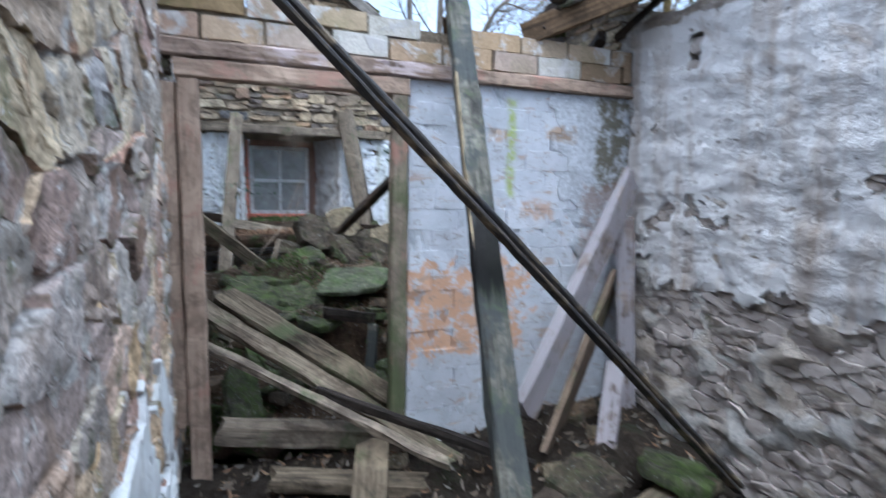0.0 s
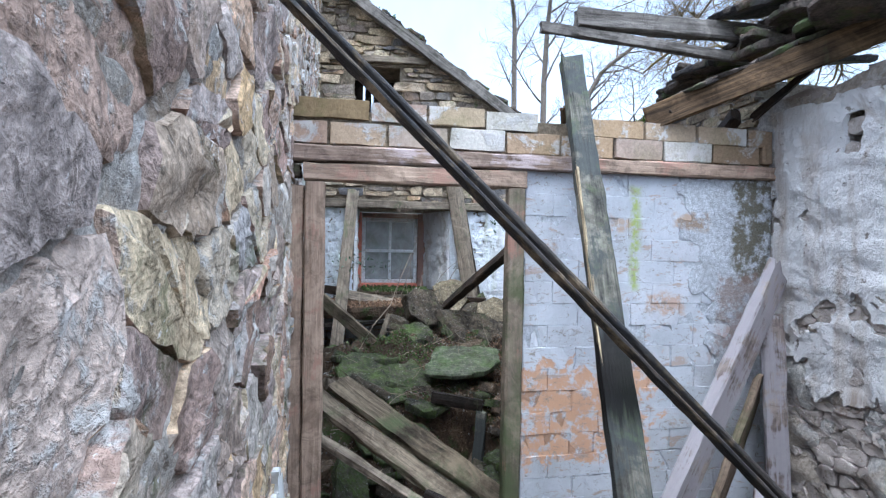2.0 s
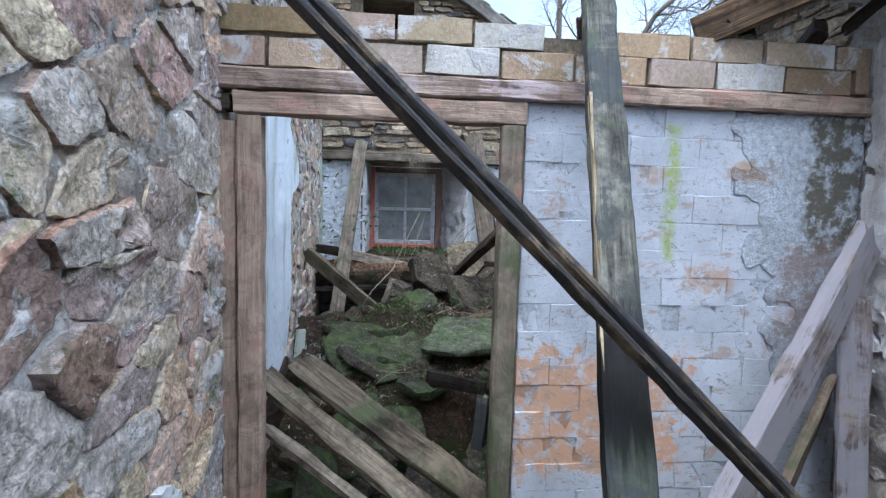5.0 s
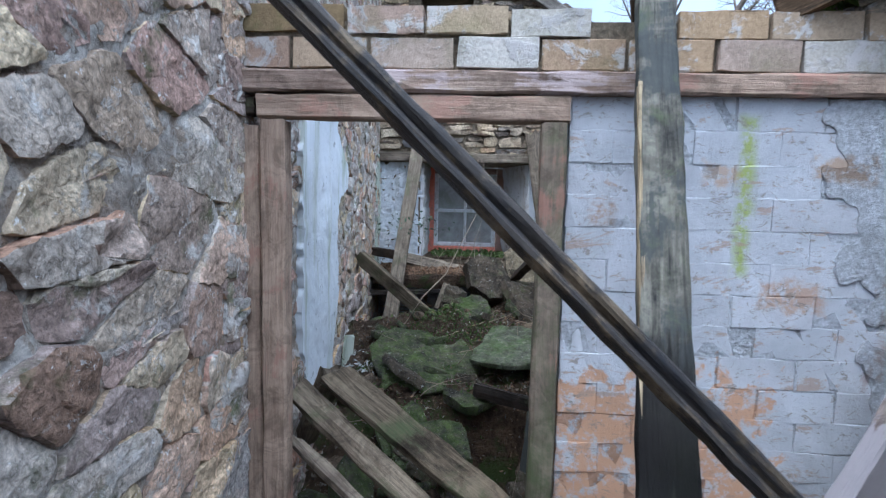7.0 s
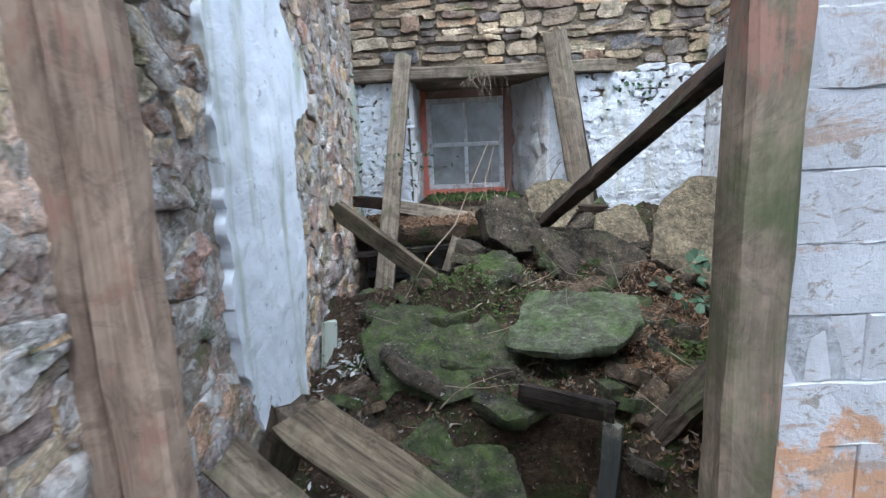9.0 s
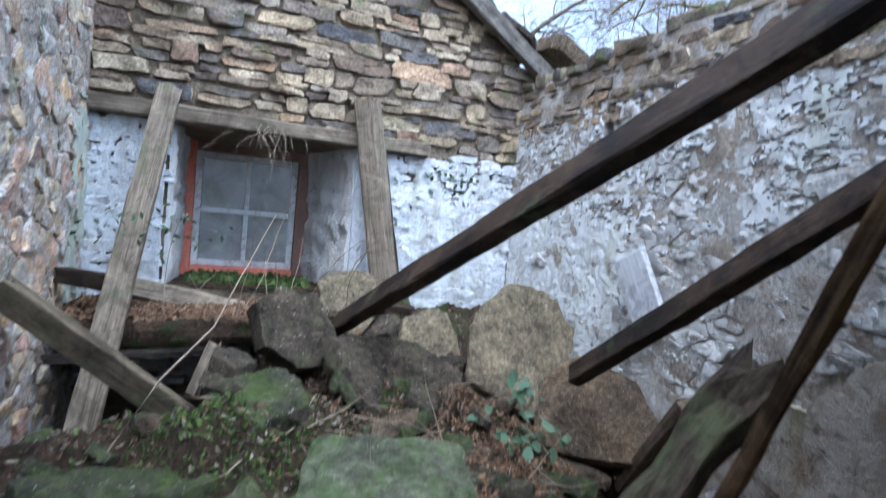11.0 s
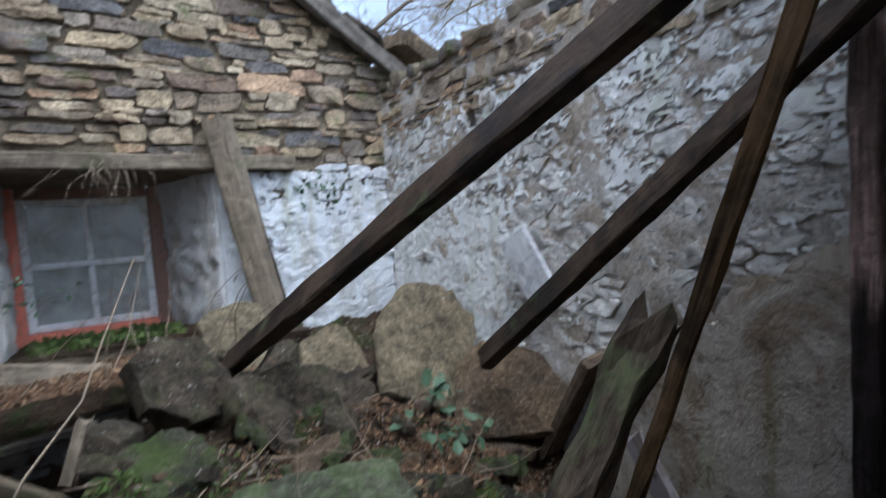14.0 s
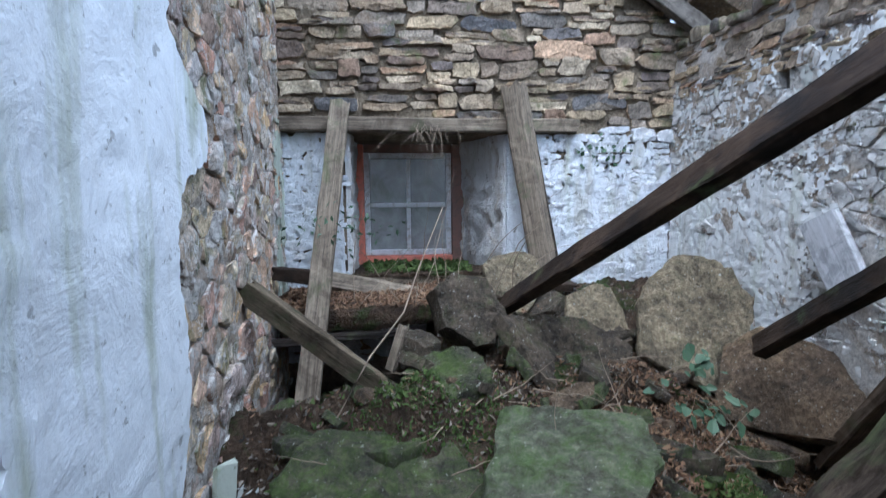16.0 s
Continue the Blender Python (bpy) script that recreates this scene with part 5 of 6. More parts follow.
# ---- leaf litter, twigs, moss ----
def scatter(name, count, region, height, size, mat, label, seed, curl=0.5, stand=0.35):
    rng = random.Random(seed)
    verts, faces = [], []
    for _ in range(count):
        x, y = region(rng)
        s = size * rng.uniform(0.5, 1.4)
        m = Matrix.Translation((x, y, height(x, y) + 0.35 * s * rng.random() + 0.004)) @ Euler((rng.gauss(0, stand), rng.gauss(0, stand), rng.uniform(0, 6.3))).to_matrix().to_4x4()
        b = len(verts)
        c = curl * s * rng.uniform(0.2, 1)
        for p in ((-0.9, 0, c), (-0.1, -0.26, 0), (0.5, -0.16, 0.1 * c), (1.0, 0, c), (0.45, 0.17, 0.2 * c), (-0.1, 0.26, 0.1 * c)):
            verts.append(m @ Vector((p[0] * s, p[1] * s, p[2])))
        faces += [(b, b + 1, b + 2, b + 3), (b, b + 3, b + 4, b + 5)]
    return tagged(new(name, meshed(name, verts, faces, mat, False)), label, name.replace("_", " "), kind="stuff")


scatter("leaf_litter", 6500, lambda r: (r.uniform(-0.2, 1.2), r.uniform(2.36, 2.95)), litter_height, 0.015, L_dead, "brown dead leaves below the window", 1, 0.7, 0.6)
scatter("leaf_litter", 12000, lambda r: (min(2.0, max(0.8, r.gauss(1.4, 0.28))), min(2.2, max(0.8, r.gauss(1.4, 0.3)))), rubble_height, 0.013, L_dead, "brown dead leaves over the rubble heap", 2, 0.7, 0.6)
scatter("leaf_litter", 2600, lambda r: (r.uniform(-0.15, 1.9), r.uniform(0.25, 2.3)), rubble_height, 0.013, L_dead, "scattered dead leaves on the heap", 3)
scatter("leaf_litter", 1200, lambda r: (r.uniform(0.0, 2.0), r.uniform(-2.2, 0.1)), debris_height, 0.021, L_dead, "scattered dead leaves on the debris floor", 4)
scatter("stone_chips", 9000, lambda r: (r.uniform(-0.15, 2.0), r.uniform(0.2, 2.6)), rubble_height, 0.012, L_chip, "small stone chips over the heap", 5, 0.9, 0.8)
scatter("stone_chips", 1500, lambda r: (r.uniform(-0.1, 2.0), r.uniform(-2.4, 0.1)), debris_height, 0.024, L_chip, "small stone chips on the debris floor", 6, 0.9, 0.8)
scatter("plaster_flakes", 70, lambda r: (r.gauss(-0.06, 0.06), r.gauss(1.2, 0.16)), rubble_height, 0.024, L_flake, "white plaster flakes fallen by the tall wall", 7, 0.2, 0.4)
scatter("moss", 1500, lambda r: (r.gauss(0.5, 0.16), r.gauss(1.62, 0.12)), lambda x, y: rubble_height(x, y) + 0.0, 0.011, L_moss, "bright green moss tufts on the stones", 8, 1.0, 0.8)
scatter("moss", 1600, lambda r: (r.gauss(0.42, 0.22), r.gauss(1.25, 0.25)), rubble_height, 0.010, L_moss, "low green moss over the heap by the doorway", 14, 1.0, 0.8)
scatter("moss", 500, lambda r: (r.gauss(1.36, 0.06), r.gauss(1.28, 0.05)), rubble_height, 0.018, L_moss, "bright green moss cushion in the litter", 9, 1.0, 0.8)
scatter("moss", 700, lambda r: (r.uniform(0.2, 0.85), GABLE + r.uniform(0.02, 0.5)), lambda x, y: WZ0 + 0.02, 0.02, L_moss, "green moss on the window recess", 10, 1.0, 0.8)
scatter("moss", 900, lambda r: (RIGHT + r.uniform(0, 0.3), r.gauss(1.02, 0.13)), lambda x, y: 2.47, 0.035, L_grass, "green grass tuft on the wall top", 11, 1.2, 1.0)


def wander(p, d, length, r, rng, bend=0.25, droop=0.0, n=8):
    out, p, d = [], Vector(p), Vector(d).normalized()
    for i in range(n + 1):
        out.append((p.copy(), max(0.0006, r * (1 - 0.85 * i / n))))
        d = (d + Vector((rng.gauss(0, bend), rng.gauss(0, bend), rng.gauss(0, bend) - droop)) * 0.5).normalized()
        p = p + d * (length / n)
    return out


def bramble():
    rng = random.Random(12)
    root = tagged(new("bramble"), "bare bramble stems with few leaves before the window", "bramble")
    for k in range(13):
        x = rng.uniform(0.15, 0.95)
        path = wander((x, rng.uniform(2.35, 2.6), 0.95), (rng.gauss(0, 0.35), rng.gauss(0.05, 0.2), 1), rng.uniform(0.4, 0.95), 0.0035, rng, 0.22, 0.03, 12)
        child("stem", tubes("stem", [path], T_twig, 4), root)
    verts, faces = [], []
    for k in range(70):
        c = Vector((rng.gauss(0.12, 0.14), 2.5 + rng.gauss(0, 0.06), 1.42 + rng.gauss(0, 0.05)))
        m = Matrix.Translation(c) @ Euler((rng.gauss(0, 0.8), rng.gauss(0, 0.8), rng.uniform(0, 6))).to_matrix().to_4x4()
        b = len(verts)
        verts += [m @ Vector(q) for q in ((-0.018, 0, 0), (0, -0.008, 0.003), (0.02, 0, 0), (0, 0.008, 0.003))]
        faces.append((b, b + 1, b + 2, b + 3))
    tagged(child("leaves", meshed("leaves", verts, faces, L_ivy, False), root), kind="stuff")


bramble()


def tendrils():
    rng = random.Random(31)
    root = tagged(new("dry_creeper"), "dry creeper stems hanging from the lintel", "creeper")
    for k in range(22):
        path = wander((rng.gauss(0.56, 0.07), GABLE - 0.09, 1.95 + rng.uniform(-0.02, 0.06)), (rng.gauss(0, 0.35), -0.1, -1), rng.uniform(0.12, 0.34), 0.0018, rng, 0.35, 0.05, 9)
        child("stem", tubes("stem", [path], T_twig, 3), root)


tendrils()
rng = random.Random(4)
tagged(new("stick", tubes("stick", [[(Vector((0.155, 1.58, 0.826)), 0.004), (Vector((0.27, 1.72, 1.0)), 0.0045), (Vector((0.40, 1.9, 1.12)), 0.004), (Vector((0.47, 2.1, 1.26)), 0.003), (Vector((0.60, 2.3, 1.52)), 0.002)]], T_twig, 5)),
       "long pale bare stick rising from the hollow", "stick")
for k in range(80):
    x, y = rng.uniform(0.0, 1.7), rng.uniform(0.4, 2.3)
    tagged(new("twig", tubes("twig", [wander((x, y, rubble_height(x, y) + 0.03), (rng.gauss(0, 1), rng.gauss(0, 1), 0.25), rng.uniform(0.12, 0.35), 0.003, rng, 0.3, 0.02)], T_twig, 4)),
           "dry brown twig lying on the heap", "twig", "twigs on the heap")


def ivy(name, spots, label, seed, size=0.025):
    rng = random.Random(seed)
    verts, faces = [], []
    for c, spread, count, nrm in spots:
        for _ in range(count):
            p = Vector(c) + Vector([rng.gauss(0, s) for s in spread])
            q = Vector(nrm).to_track_quat("Z", "Y").to_matrix().to_4x4()
            s = size * rng.uniform(0.5, 1.3)
            m = Matrix.Translation(p) @ q @ Euler((rng.gauss(0, 0.4), rng.gauss(0, 0.4), rng.uniform(0, 6))).to_matrix().to_4x4()
            b = len(verts)
            verts += [m @ Vector((a * s, c2 * s, h * s)) for a, c2, h in ((-0.6, 0, 0), (-0.2, -0.5, 0.1), (0.5, -0.3, 0), (0.8, 0, -0.1), (0.5, 0.3, 0), (-0.2, 0.5, 0.1))]
            faces += [(b, b + 1, b + 2, b + 3), (b, b + 3, b + 4, b + 5)]
    tagged(new(name, meshed(name, verts, faces, L_ivy, False)), label, "ivy", kind="stuff")


ivy("ivy", [((1.62, GABLE - 0.025, 1.83), (0.09, 0.01, 0.05), 60, (0, -1, 0.3))], "ivy sprigs on the limewashed gable", 21, 0.02)
ivy("ivy_plant", [((1.50, 1.62, 0.78), (0.08, 0.06, 0.04), 34, (0, -0.6, 1)), ((1.52, 1.74, 0.92), (0.03, 0.03, 0.03), 12, (0, -0.7, 0.7))], "blue-green ivy growing between the slabs", 22, 0.035)
ivy("ivy_tuft", [((0.35, GABLE + 0.0, 3.78), (0.05, 0.03, 0.05), 40, (0, -1, 0.5))], "small plant on the gable roof edge", 23, 0.03)


# ---- trees ----
def branch_out(start, d, r, length, level, rng, out, bend, rise, maxlevel):
    n = 9 if level < 2 else 6
    path, p, d = [], Vector(start), Vector(d).normalized()
    kids = []
    for i in range(n + 1):
        f = i / n
        path.append((p.copy(), max(0.003, r * (1 - 0.8 * f))))
        if level < maxlevel and i > 1:
            for _ in range(2 if rng.random() < 0.3 else 1):
                kids.append((p.copy(), d.copy(), r * (1 - 0.75 * f), f))
        d = (d + Vector((rng.gauss(0, bend), rng.gauss(0, bend), rng.gauss(rise, bend))) * 0.45).normalized()
        p = p + d * (length / n)
    out[min(level, 2)].append(path)
    for q, e, rr, f in kids:
        side = e.cross(Vector((rng.gauss(0, 1), rng.gauss(0, 1), rng.gauss(0, 1)))).normalized()
        branch_out(q, e * 0.55 + side * 0.85, rr * rng.uniform(0.4, 0.62), length * rng.uniform(0.38, 0.62) * (1.1 - 0.4 * f), level + 1, rng, out, bend, rise, maxlevel)


def tree(label, limbs, seed, bark, twig, spread, maxlevel, bend=0.28, rise=0.05):
    """limbs: (points, first radius, last radius); each grows side branches of the length spread."""
    rng = random.Random(seed)
    root = tagged(new("tree"), label, "tree")
    for k, (pts, r0, r1) in enumerate(limbs):
        pts = [Vector(q) for q in pts]
        fine = []
        for a in range(len(pts) - 1):
            p0, p1, p2, p3 = pts[max(a - 1, 0)], pts[a], pts[a + 1], pts[min(a + 2, len(pts) - 1)]
            for s in range(5):
                t = s / 5
                q = 0.5 * (2 * p1 + (p2 - p0) * t + (2 * p0 - 5 * p1 + 4 * p2 - p3) * t * t + (3 * p1 - p0 - 3 * p2 + p3) * t ** 3)
                fine.append(q + Vector([0.25 * r0 * fbm(q.x * 2 + c, q.y * 2, q.z * 2 + k) for c in range(3)]))
        fine.append(pts[-1])
        n = len(fine)
        child("trunk" if k == 0 else "limb", tubes("limb", [[(q, r0 + (r1 - r0) * i / (n - 1)) for i, q in enumerate(fine)]], bark, 8), root)
        out = [[], [], []]
        for i in range(2 if k else n // 4, n, 1):
            d = (fine[min(i + 1, n - 1)] - fine[i - 1]).normalized()
            side = d.cross(Vector((rng.gauss(0, 1), rng.gauss(0, 1), rng.gauss(0, 1)))).normalized()
            r = r0 + (r1 - r0) * i / (n - 1)
            branch_out(fine[i], d * 0.5 + side * 0.8 + Vector((0, 0, 0.25)), min(0.035, r * 0.5), spread * rng.uniform(0.5, 1.1), 1, rng, out, bend, rise, maxlevel)
        branch_out(fine[-1], fine[-1] - fine[-3], r1, spread, 1, rng, out, bend, rise, maxlevel)
        tagged(child("branchwork", tubes("branchwork", out[0] + out[1], twig, 5), root), kind="stuff")
        tagged(child("twigwork", tubes("twigwork", out[2], twig, 3), root), kind="stuff")


tree("large bare tree with mossy crooked limbs behind the wall", [
    ([(7.6, 2.6, 0.6), (7.4, 2.5, 3.2), (7.23, 2.44, 5.16), (6.84, 2.25, 5.94), (6.3, 2.34, 6.63), (5.66, 2.4, 7.29), (5.2, 2.3, 8.6)], 0.30, 0.09),
    ([(7.15, 2.40, 5.4), (6.94, 2.40, 5.73), (6.28, 2.82, 5.69), (5.45, 3.33, 5.71), (4.61, 3.66, 5.86), (3.75, 3.65, 6.16), (2.84, 3.7, 6.28), (2.2, 3.86, 6.3)], 0.13, 0.02),
    ([(7.1, 2.42, 5.5), (6.74, 2.49, 5.78), (5.91, 3.29, 5.68), (5.38, 3.63, 5.53), (4.81, 4.12, 5.37), (4.3, 4.15, 5.54), (3.61, 4.5, 5.43)], 0.10, 0.015),
    ([(7.24, 2.42, 5.39), (6.54, 3.08, 5.28), (6.13, 3.58, 5.08), (5.39, 4.19, 4.91)], 0.12, 0.06),
    ([(7.0, 2.2, 5.9), (6.75, 1.91, 6.23), (6.06, 2.22, 6.32), (5.55, 2.29, 6.56), (5.01, 2.66, 6.62), (4.4, 2.8, 6.79)], 0.10, 0.02),
    ([(7.3, 2.4, 4.6), (7.0, 3.6, 4.9), (6.9, 5.0, 4.8), (6.4, 6.2, 5.2)], 0.10, 0.02)], 5, B_big, B_twig, 1.6, 3, 0.42, 0.0)
tree("slender bare birch behind the gable", [([(5.6, 12.6, 0.8), (5.4, 12.2, 5.0), (5.33, 11.81, 7.58), (5.2, 10.9, 9.45), (4.9, 10.2, 11.2)], 0.12, 0.02)], 6, B_birch, B_birch, 1.9, 3, 0.2, 0.12)
tree("slender bare birch behind the gable", [([(5.2, 14.2, 0.8), (5.0, 13.8, 6.5), (4.79, 13.41, 9.0), (3.9, 12.9, 10.4), (3.2, 12.6, 11.3)], 0.11, 0.02)], 7, B_birch, B_birch, 1.6, 3, 0.2, 0.1)
tree("bare spreading tree beyond the gable corner", [([(5.3, 10.2, 0.8), (5.5, 10.1, 4.0), (5.86, 9.9, 5.6), (6.55, 9.31, 6.33), (7.2, 8.8, 6.7)], 0.10, 0.02),
     ([(5.5, 10.1, 3.6), (6.6, 8.6, 4.6), (7.6, 7.6, 5.6)], 0.07, 0.02)], 8, B_birch, B_birch, 1.5, 3, 0.22, 0.08)
tree("bare tree with low limbs beyond the wall", [([(8.6, 6.8, 0.8), (8.3, 6.6, 3.4), (8.0, 6.2, 5.2), (7.6, 5.6, 6.6)], 0.16, 0.04),
     ([(8.3, 6.6, 3.2), (7.4, 6.6, 4.4), (6.5, 6.9, 5.0)], 0.09, 0.02)], 9, B_big, B_twig, 1.5, 3, 0.25, 0.06)

# ---- plaster left on the walls ----
rough_edge = lambda u, v, a: 0.07 * fbm(u * 3, v * 3, a) + 0.03 * fbm(u * 14, v * 14, a + 3)


def patch_left(u, v):
    lo = 0.54 + 0.15 * smooth(1.1, 0.7, v)
    hi = 1.20 + 0.27 * math.exp(-((v - 1.75) / 0.16) ** 2) + 0.04 * smooth(1.6, 1.2, v) - 0.14 * smooth(1.2, 0.8, v) + 0.05 * smooth(1.9, 2.3, v)
    return lo + rough_edge(u, v, 1) * 0.5 < u < hi + rough_edge(u, v, 2) * 0.8 and 0.62 < v < 2.22 + rough_edge(u, v, 4)


child("plaster", slab_mesh("plaster", F_left, steps(0.4, 1.7, 0.018), steps(0.6, 3.0, 0.018), patch_left, lambda u, v: 0.04 + 0.008 * fbm(u * 3, v * 3, 1) + 0.003 * fbm(u * 20, v * 20, 1), -0.004, M_plaster, jitter=0.01, soften=1), wall_left, None, "smooth white lime plaster patch")


def patch_low(u, v):
    d = fbm(u * 4, v * 3, 41) + 0.5 * fbm(u * 15, v * 12, 42)
    return v < 1.05 and d > -0.12 + 1.1 * smooth(0.72, 1.05, v) + 0.5 * smooth(-0.25, -0.1, u)


child("plaster", slab_mesh("plaster", F_left, steps(-1.9, -0.14, 0.018), steps(0.1, 1.05, 0.018), patch_low, lambda u, v: 0.036 + 0.01 * fbm(u * 4, v * 4, 1) + 0.004 * fbm(u * 20, v * 20, 1), 0.0, M_plaster_flake, jitter=0.01, soften=1), wall_left, None, "remains of grey-white plaster")
patch_corner = lambda u, v: 1.0 < v < 1.98 and u > 2.70 + rough_edge(u, v, 8) and fbm(u * 9, v * 6, 44) > -0.15
child("plaster", slab_mesh("plaster", F_left, steps(2.6, 2.93, 0.018), steps(1.0, 2.0, 0.018), patch_corner, lambda u, v: 0.028 + 0.012 * fbm(u * 7, v * 5, 1) + 0.006 * fbm(u * 25, v * 25, 1), 0.0, M_plaster_algae, jitter=0.01, soften=0), wall_left, None, "pale plaster strip green with algae")


def patch_right(u, v):
    edge = 1.0 + 0.15 * fbm(u * 1.6, 0, 7) + rough_edge(u, v, 3) * 2.4 + 0.1 * smooth(-0.5, -1.4, u)
    worn = fbm(u * 3.2, v * 5.5, 11) + 0.35 * fbm(u * 16, v * 22, 12)
    return v > edge and v < 2.24 + 0.04 * fbm(u * 4, 0, 2) and worn < 0.42 + 0.5 * smooth(1.35, 2.0, v) and socket(u, v)


child("plaster", slab_mesh("plaster", F_right, steps(-2.6, 0.0, 0.016, -0.42, -0.34), steps(0.6, 2.3, 0.016, 2.0, 2.17), patch_right,
      lambda u, v: 0.024 + 0.016 * fbm(u * 3, v * 4, 1) + 0.014 * fbm(u * 6, v * 12, 1) + 0.005 * fbm(u * 24, v * 30, 3), 0.004, M_plaster_right, jitter=0.012, soften=1), wall_right, None, "stained lime plaster with ragged holes")


def patch_flakes(u, v):
    d = 0.5 * fbm(u * 11, v * 17, 21) + 0.6 * fbm(u * 30, v * 40, 5) + 0.35 * fbm(u * 66, v * 76, 9) + 0.65 * fbm(u * 2.3, v * 2.7, 8)
    solid = smooth(1.6, 2.1, u) * smooth(1.75, 1.45, v)
    return v < 2.2 and v > 0.75 + 0.6 * smooth(1.7, 1.0, u) and d > 0.10 - 1.1 * solid + 0.5 * smooth(1.75, 1.35, v) * (1 - solid) and socket(u, v)


child("limewash", slab_mesh("limewash", F_right, steps(0.5, 2.92, 0.0095), steps(0.8, 2.22, 0.0095), patch_flakes,
      lambda u, v: 0.013 + 0.006 * fbm(u * 5, v * 5, 1) + 0.005 * fbm(u * 30, v * 30, 1), 0.004, M_plaster_flake, jitter=0.012, soften=0), wall_right, None, "flaking white limewash in curled scraps")


def patch_damp(u, v):
    return v < 1.05 + 0.5 * smooth(1.1, 0.4, u) + rough_edge(u, v, 5) * 2 and u < 1.35 + rough_edge(u, v, 6) * 2


child("plaster", slab_mesh("plaster", F_right, steps(0.16, 1.6, 0.02), steps(0.1, 1.8, 0.02), patch_damp,
      lambda u, v: 0.045 + 0.012 * fbm(u * 3, v * 3, 2) + 0.004 * fbm(u * 15, v * 15, 1), -0.01, M_plaster_low, jitter=0.012, soften=1), wall_right, None, "damp brown plaster at the wall foot")
child("plaster", slab_mesh("plaster", plane_frame((0, 0.135, 0), (1, 0, 0), (0, 1, 0)), steps(0.86, 2.05, 0.05), steps(0.0, 1.9, 0.05), lambda u, v: True,
      lambda u, v: 0.012 + 0.006 * fbm(u * 4, v * 4, 2), -0.002, M_plaster_low), partition, None, "damp brown plaster on the back of the partition")


def patch_gable(u, v):
    worn = 0.5 * fbm(u * 5, v * 4, 3) + 0.6 * fbm(u * 22, v * 20, 6) + 0.3 * fbm(u * 50, v * 50, 2)
    high = smooth(1.5, 1.9, v) * smooth(1.2, 1.35, u)
    scraped = smooth(0.06, -0.02, u)
    return v < 1.93 and (u > 1.05 or u < 0.10) and worn < 0.5 - 0.5 * high - 0.3 * scraped


child("plaster", slab_mesh("plaster", F_gable, steps(-0.27, 0.12, 0.011) + steps(1.04, 2.06, 0.011), steps(0.8, 1.94, 0.011), patch_gable,
      lambda u, v: 0.021 + 0.010 * fbm(u * 6, v * 7, 2) + 0.007 * fbm(u * 20, v * 22, 1) + 0.003 * fbm(u * 50, v * 50, 1), 0.0, M_plaster_gable, jitter=0.006, soften=1), wall_gable, None, "flaking white limewash coat")


def patch_skim(u, v):
    return u > 1.64 + rough_edge(u, v, 51) * 2.2 + 0.12 * smooth(1.6, 1.2, v) and 0.95 + rough_edge(u, v, 52) * 2 < v < 1.925


child("plaster", slab_mesh("plaster", plane_frame((0, 0.0312, 0), (1, 0, 0), (0, -1, 0)), steps(1.4, 2.06, 0.014), steps(0.8, 1.93, 0.014), patch_skim,
      lambda u, v: 0.0075 + 0.002 * fbm(u * 5, v * 5, 2) + 0.0015 * fbm(u * 20, v * 20, 1), 0.0, M_skim, jitter=0.008, soften=1), partition, None, "whitewashed plaster skim stained green in the corner")

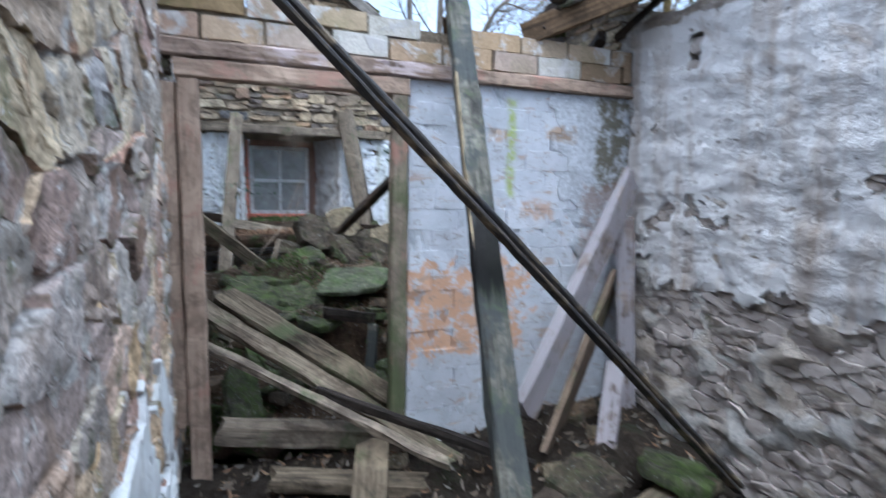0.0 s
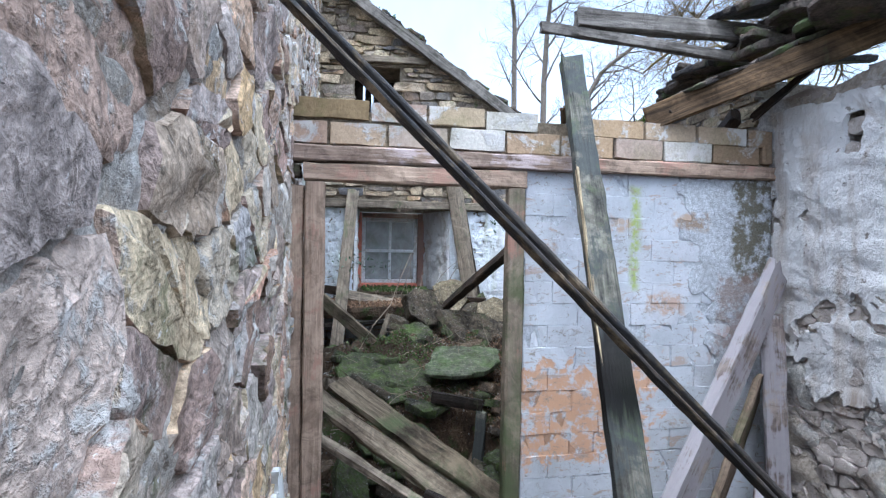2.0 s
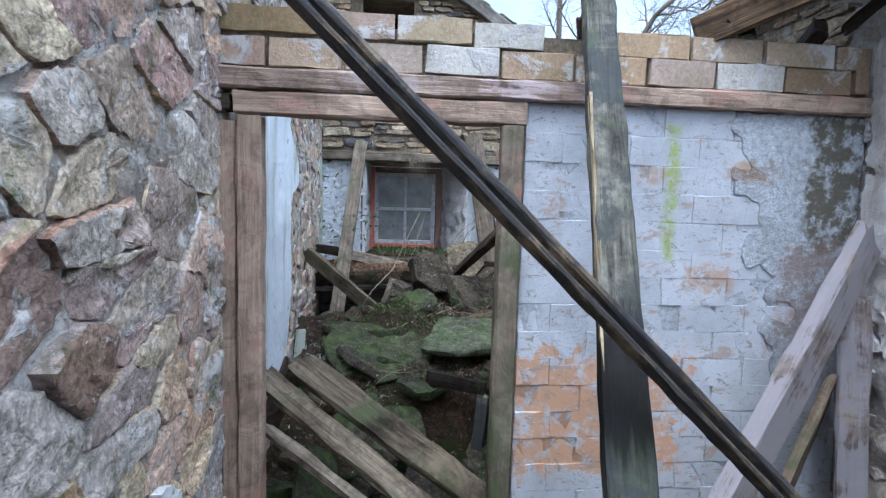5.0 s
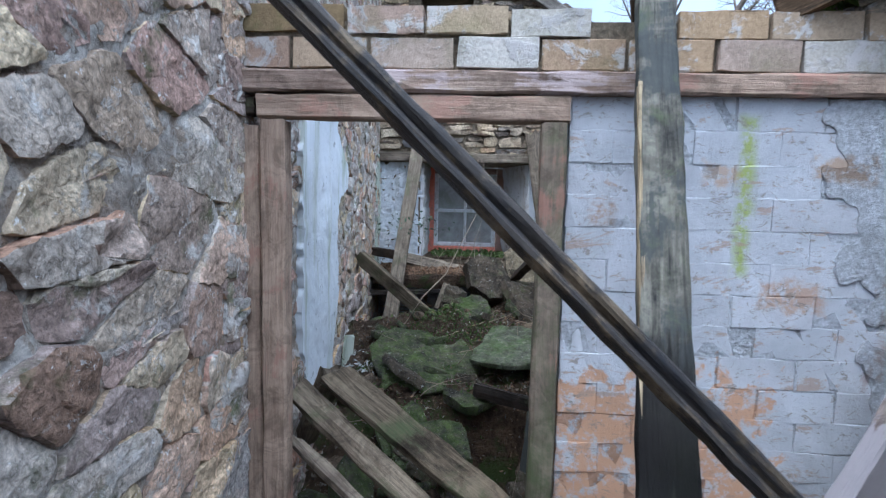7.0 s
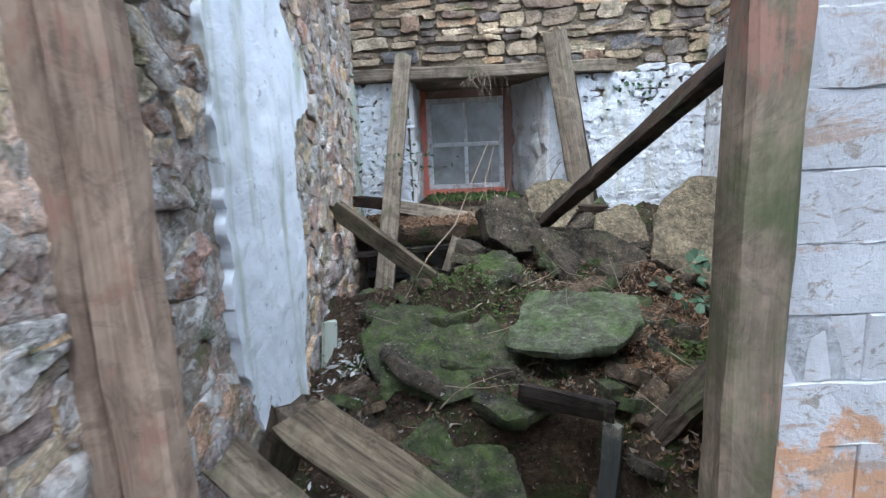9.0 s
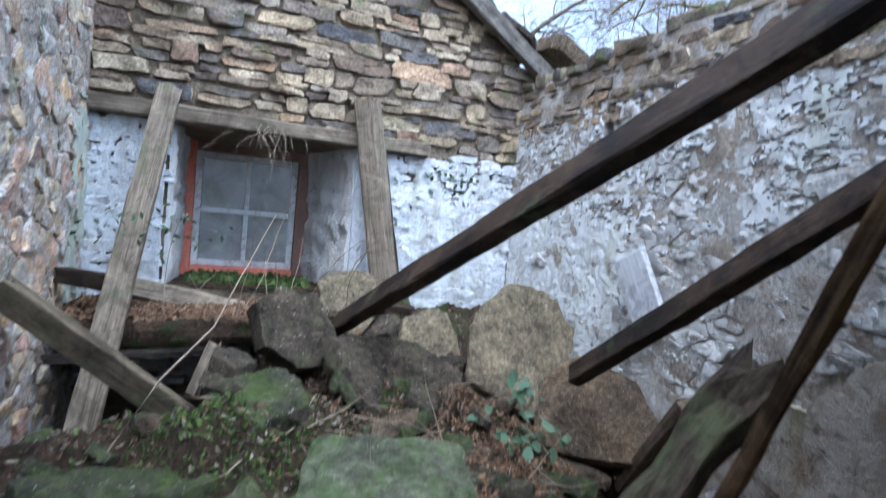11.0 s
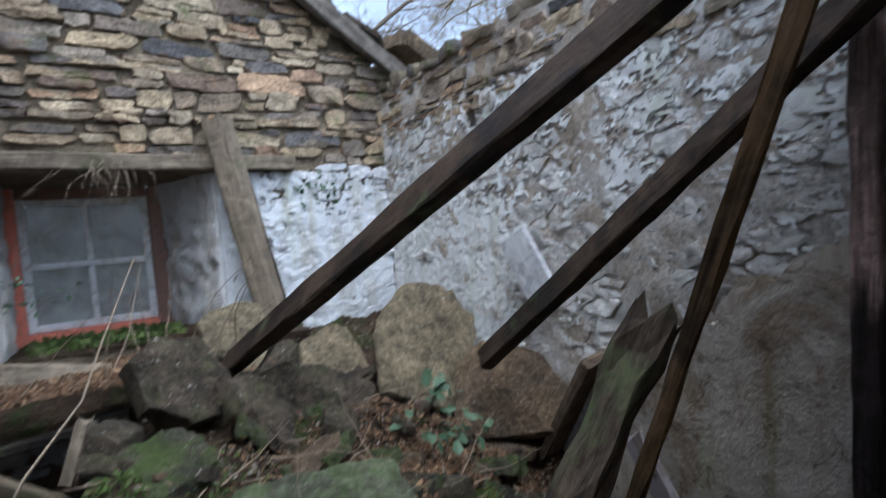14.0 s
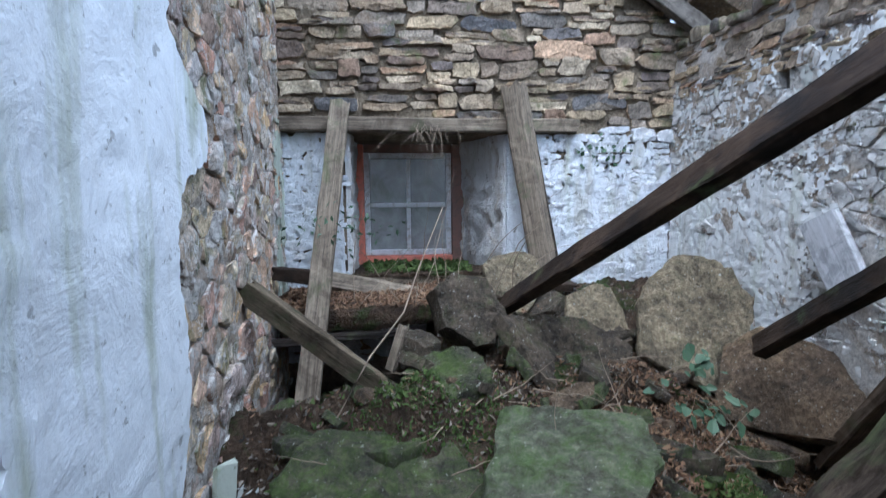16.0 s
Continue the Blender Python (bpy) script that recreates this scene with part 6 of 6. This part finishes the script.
# ---- stones and bricks of the walls ----
lay_bricks()
rubble_stones(wall_left, F_left, -2.7, 0.0, -0.05, 2.75, 0.125, M_left, lambda u, v: not patch_low(u, v), (0.013, 0.026), 11, 0.006, stretch=1.75, top=left_top, near=(-0.9, 1.4), lean=0.12)
rubble_stones(wall_left, F_left, 0.0, 3.0, 0.3, 4.6, 0.10, M_left_far, lambda u, v: not patch_left(u, v), (0.015, 0.028), 12, 0.006, stretch=1.5, top=left_top, near=(1.6, 1.6))
clear = lambda u, v: all(gable_keep(u + a, v + c) for a in (-0.06, 0, 0.06) for c in (-0.015, 0.015)) and (abs(v - 1.972) > 0.055 or u > 1.5)
clear_low = lambda u, v: clear(u, v) and not (v > 0.98 and WX0 - 0.06 < u < WX1 + 0.05)
stone_courses(wall_gable, F_gable, -0.34, 2.2, 2.0, 4.2, (0.035, 0.115), (0.08, 0.34), lambda u, v, r: M_gable, clear, (0.004, 0.028), 13, 0.003, top=lambda u: roofline(u) + 0.02, limit=300, wave=0.05, near=(0.9, 2.5))
stone_courses(wall_gable, F_gable, -0.34, 2.2, 0.6, 1.93, (0.035, 0.09), (0.08, 0.26), lambda u, v, r: M_gable_low, clear_low, (0.006, 0.020), 17, 0.003, limit=120, wave=0.04, near=(1.4, 1.7))
rubble_stones(wall_right, F_right, 0.15, 2.95, 0.6, 2.12, 0.062, M_right_far, lambda u, v: not patch_damp(u, v) and socket(u, v), (0.003, 0.012), 14, 0.005, stretch=2.3, near=(1.8, 1.6))
stone_courses(wall_right, F_right, 0.15, 2.95, 2.1, 2.5, (0.04, 0.09), (0.1, 0.3), lambda u, v, r: M_gable, socket, (0.004, 0.024), 16, 0.008, top=right_top, limit=120)
rubble_stones(wall_right, F_right, -2.3, 0.0, 0.1, 2.3, 0.05, M_right, lambda u, v: v < 1.75 or not patch_right(u, v), (-0.004, 0.012), 15, 0.004, stretch=2.0, top=right_top, near=(-0.4, 1.0))
rng = random.Random(19)
y = 0.2
while y < 2.95:
    w = rng.uniform(0.16, 0.34)
    rock_slab("coping_stone", (RIGHT + 0.14 + rng.uniform(-0.03, 0.03), y + w / 2, right_top(y + w / 2) + 0.02), (0.36, w * 1.1, rng.uniform(0.04, 0.075)), (rng.uniform(-4, 4), rng.uniform(-5, 5), rng.uniform(-8, 8)), M_cap,
              "dark flat stone on the ruined wall top", "coping stone", seed=500 + int(y * 100), group="stones on the wall top")
    y += w * 0.95
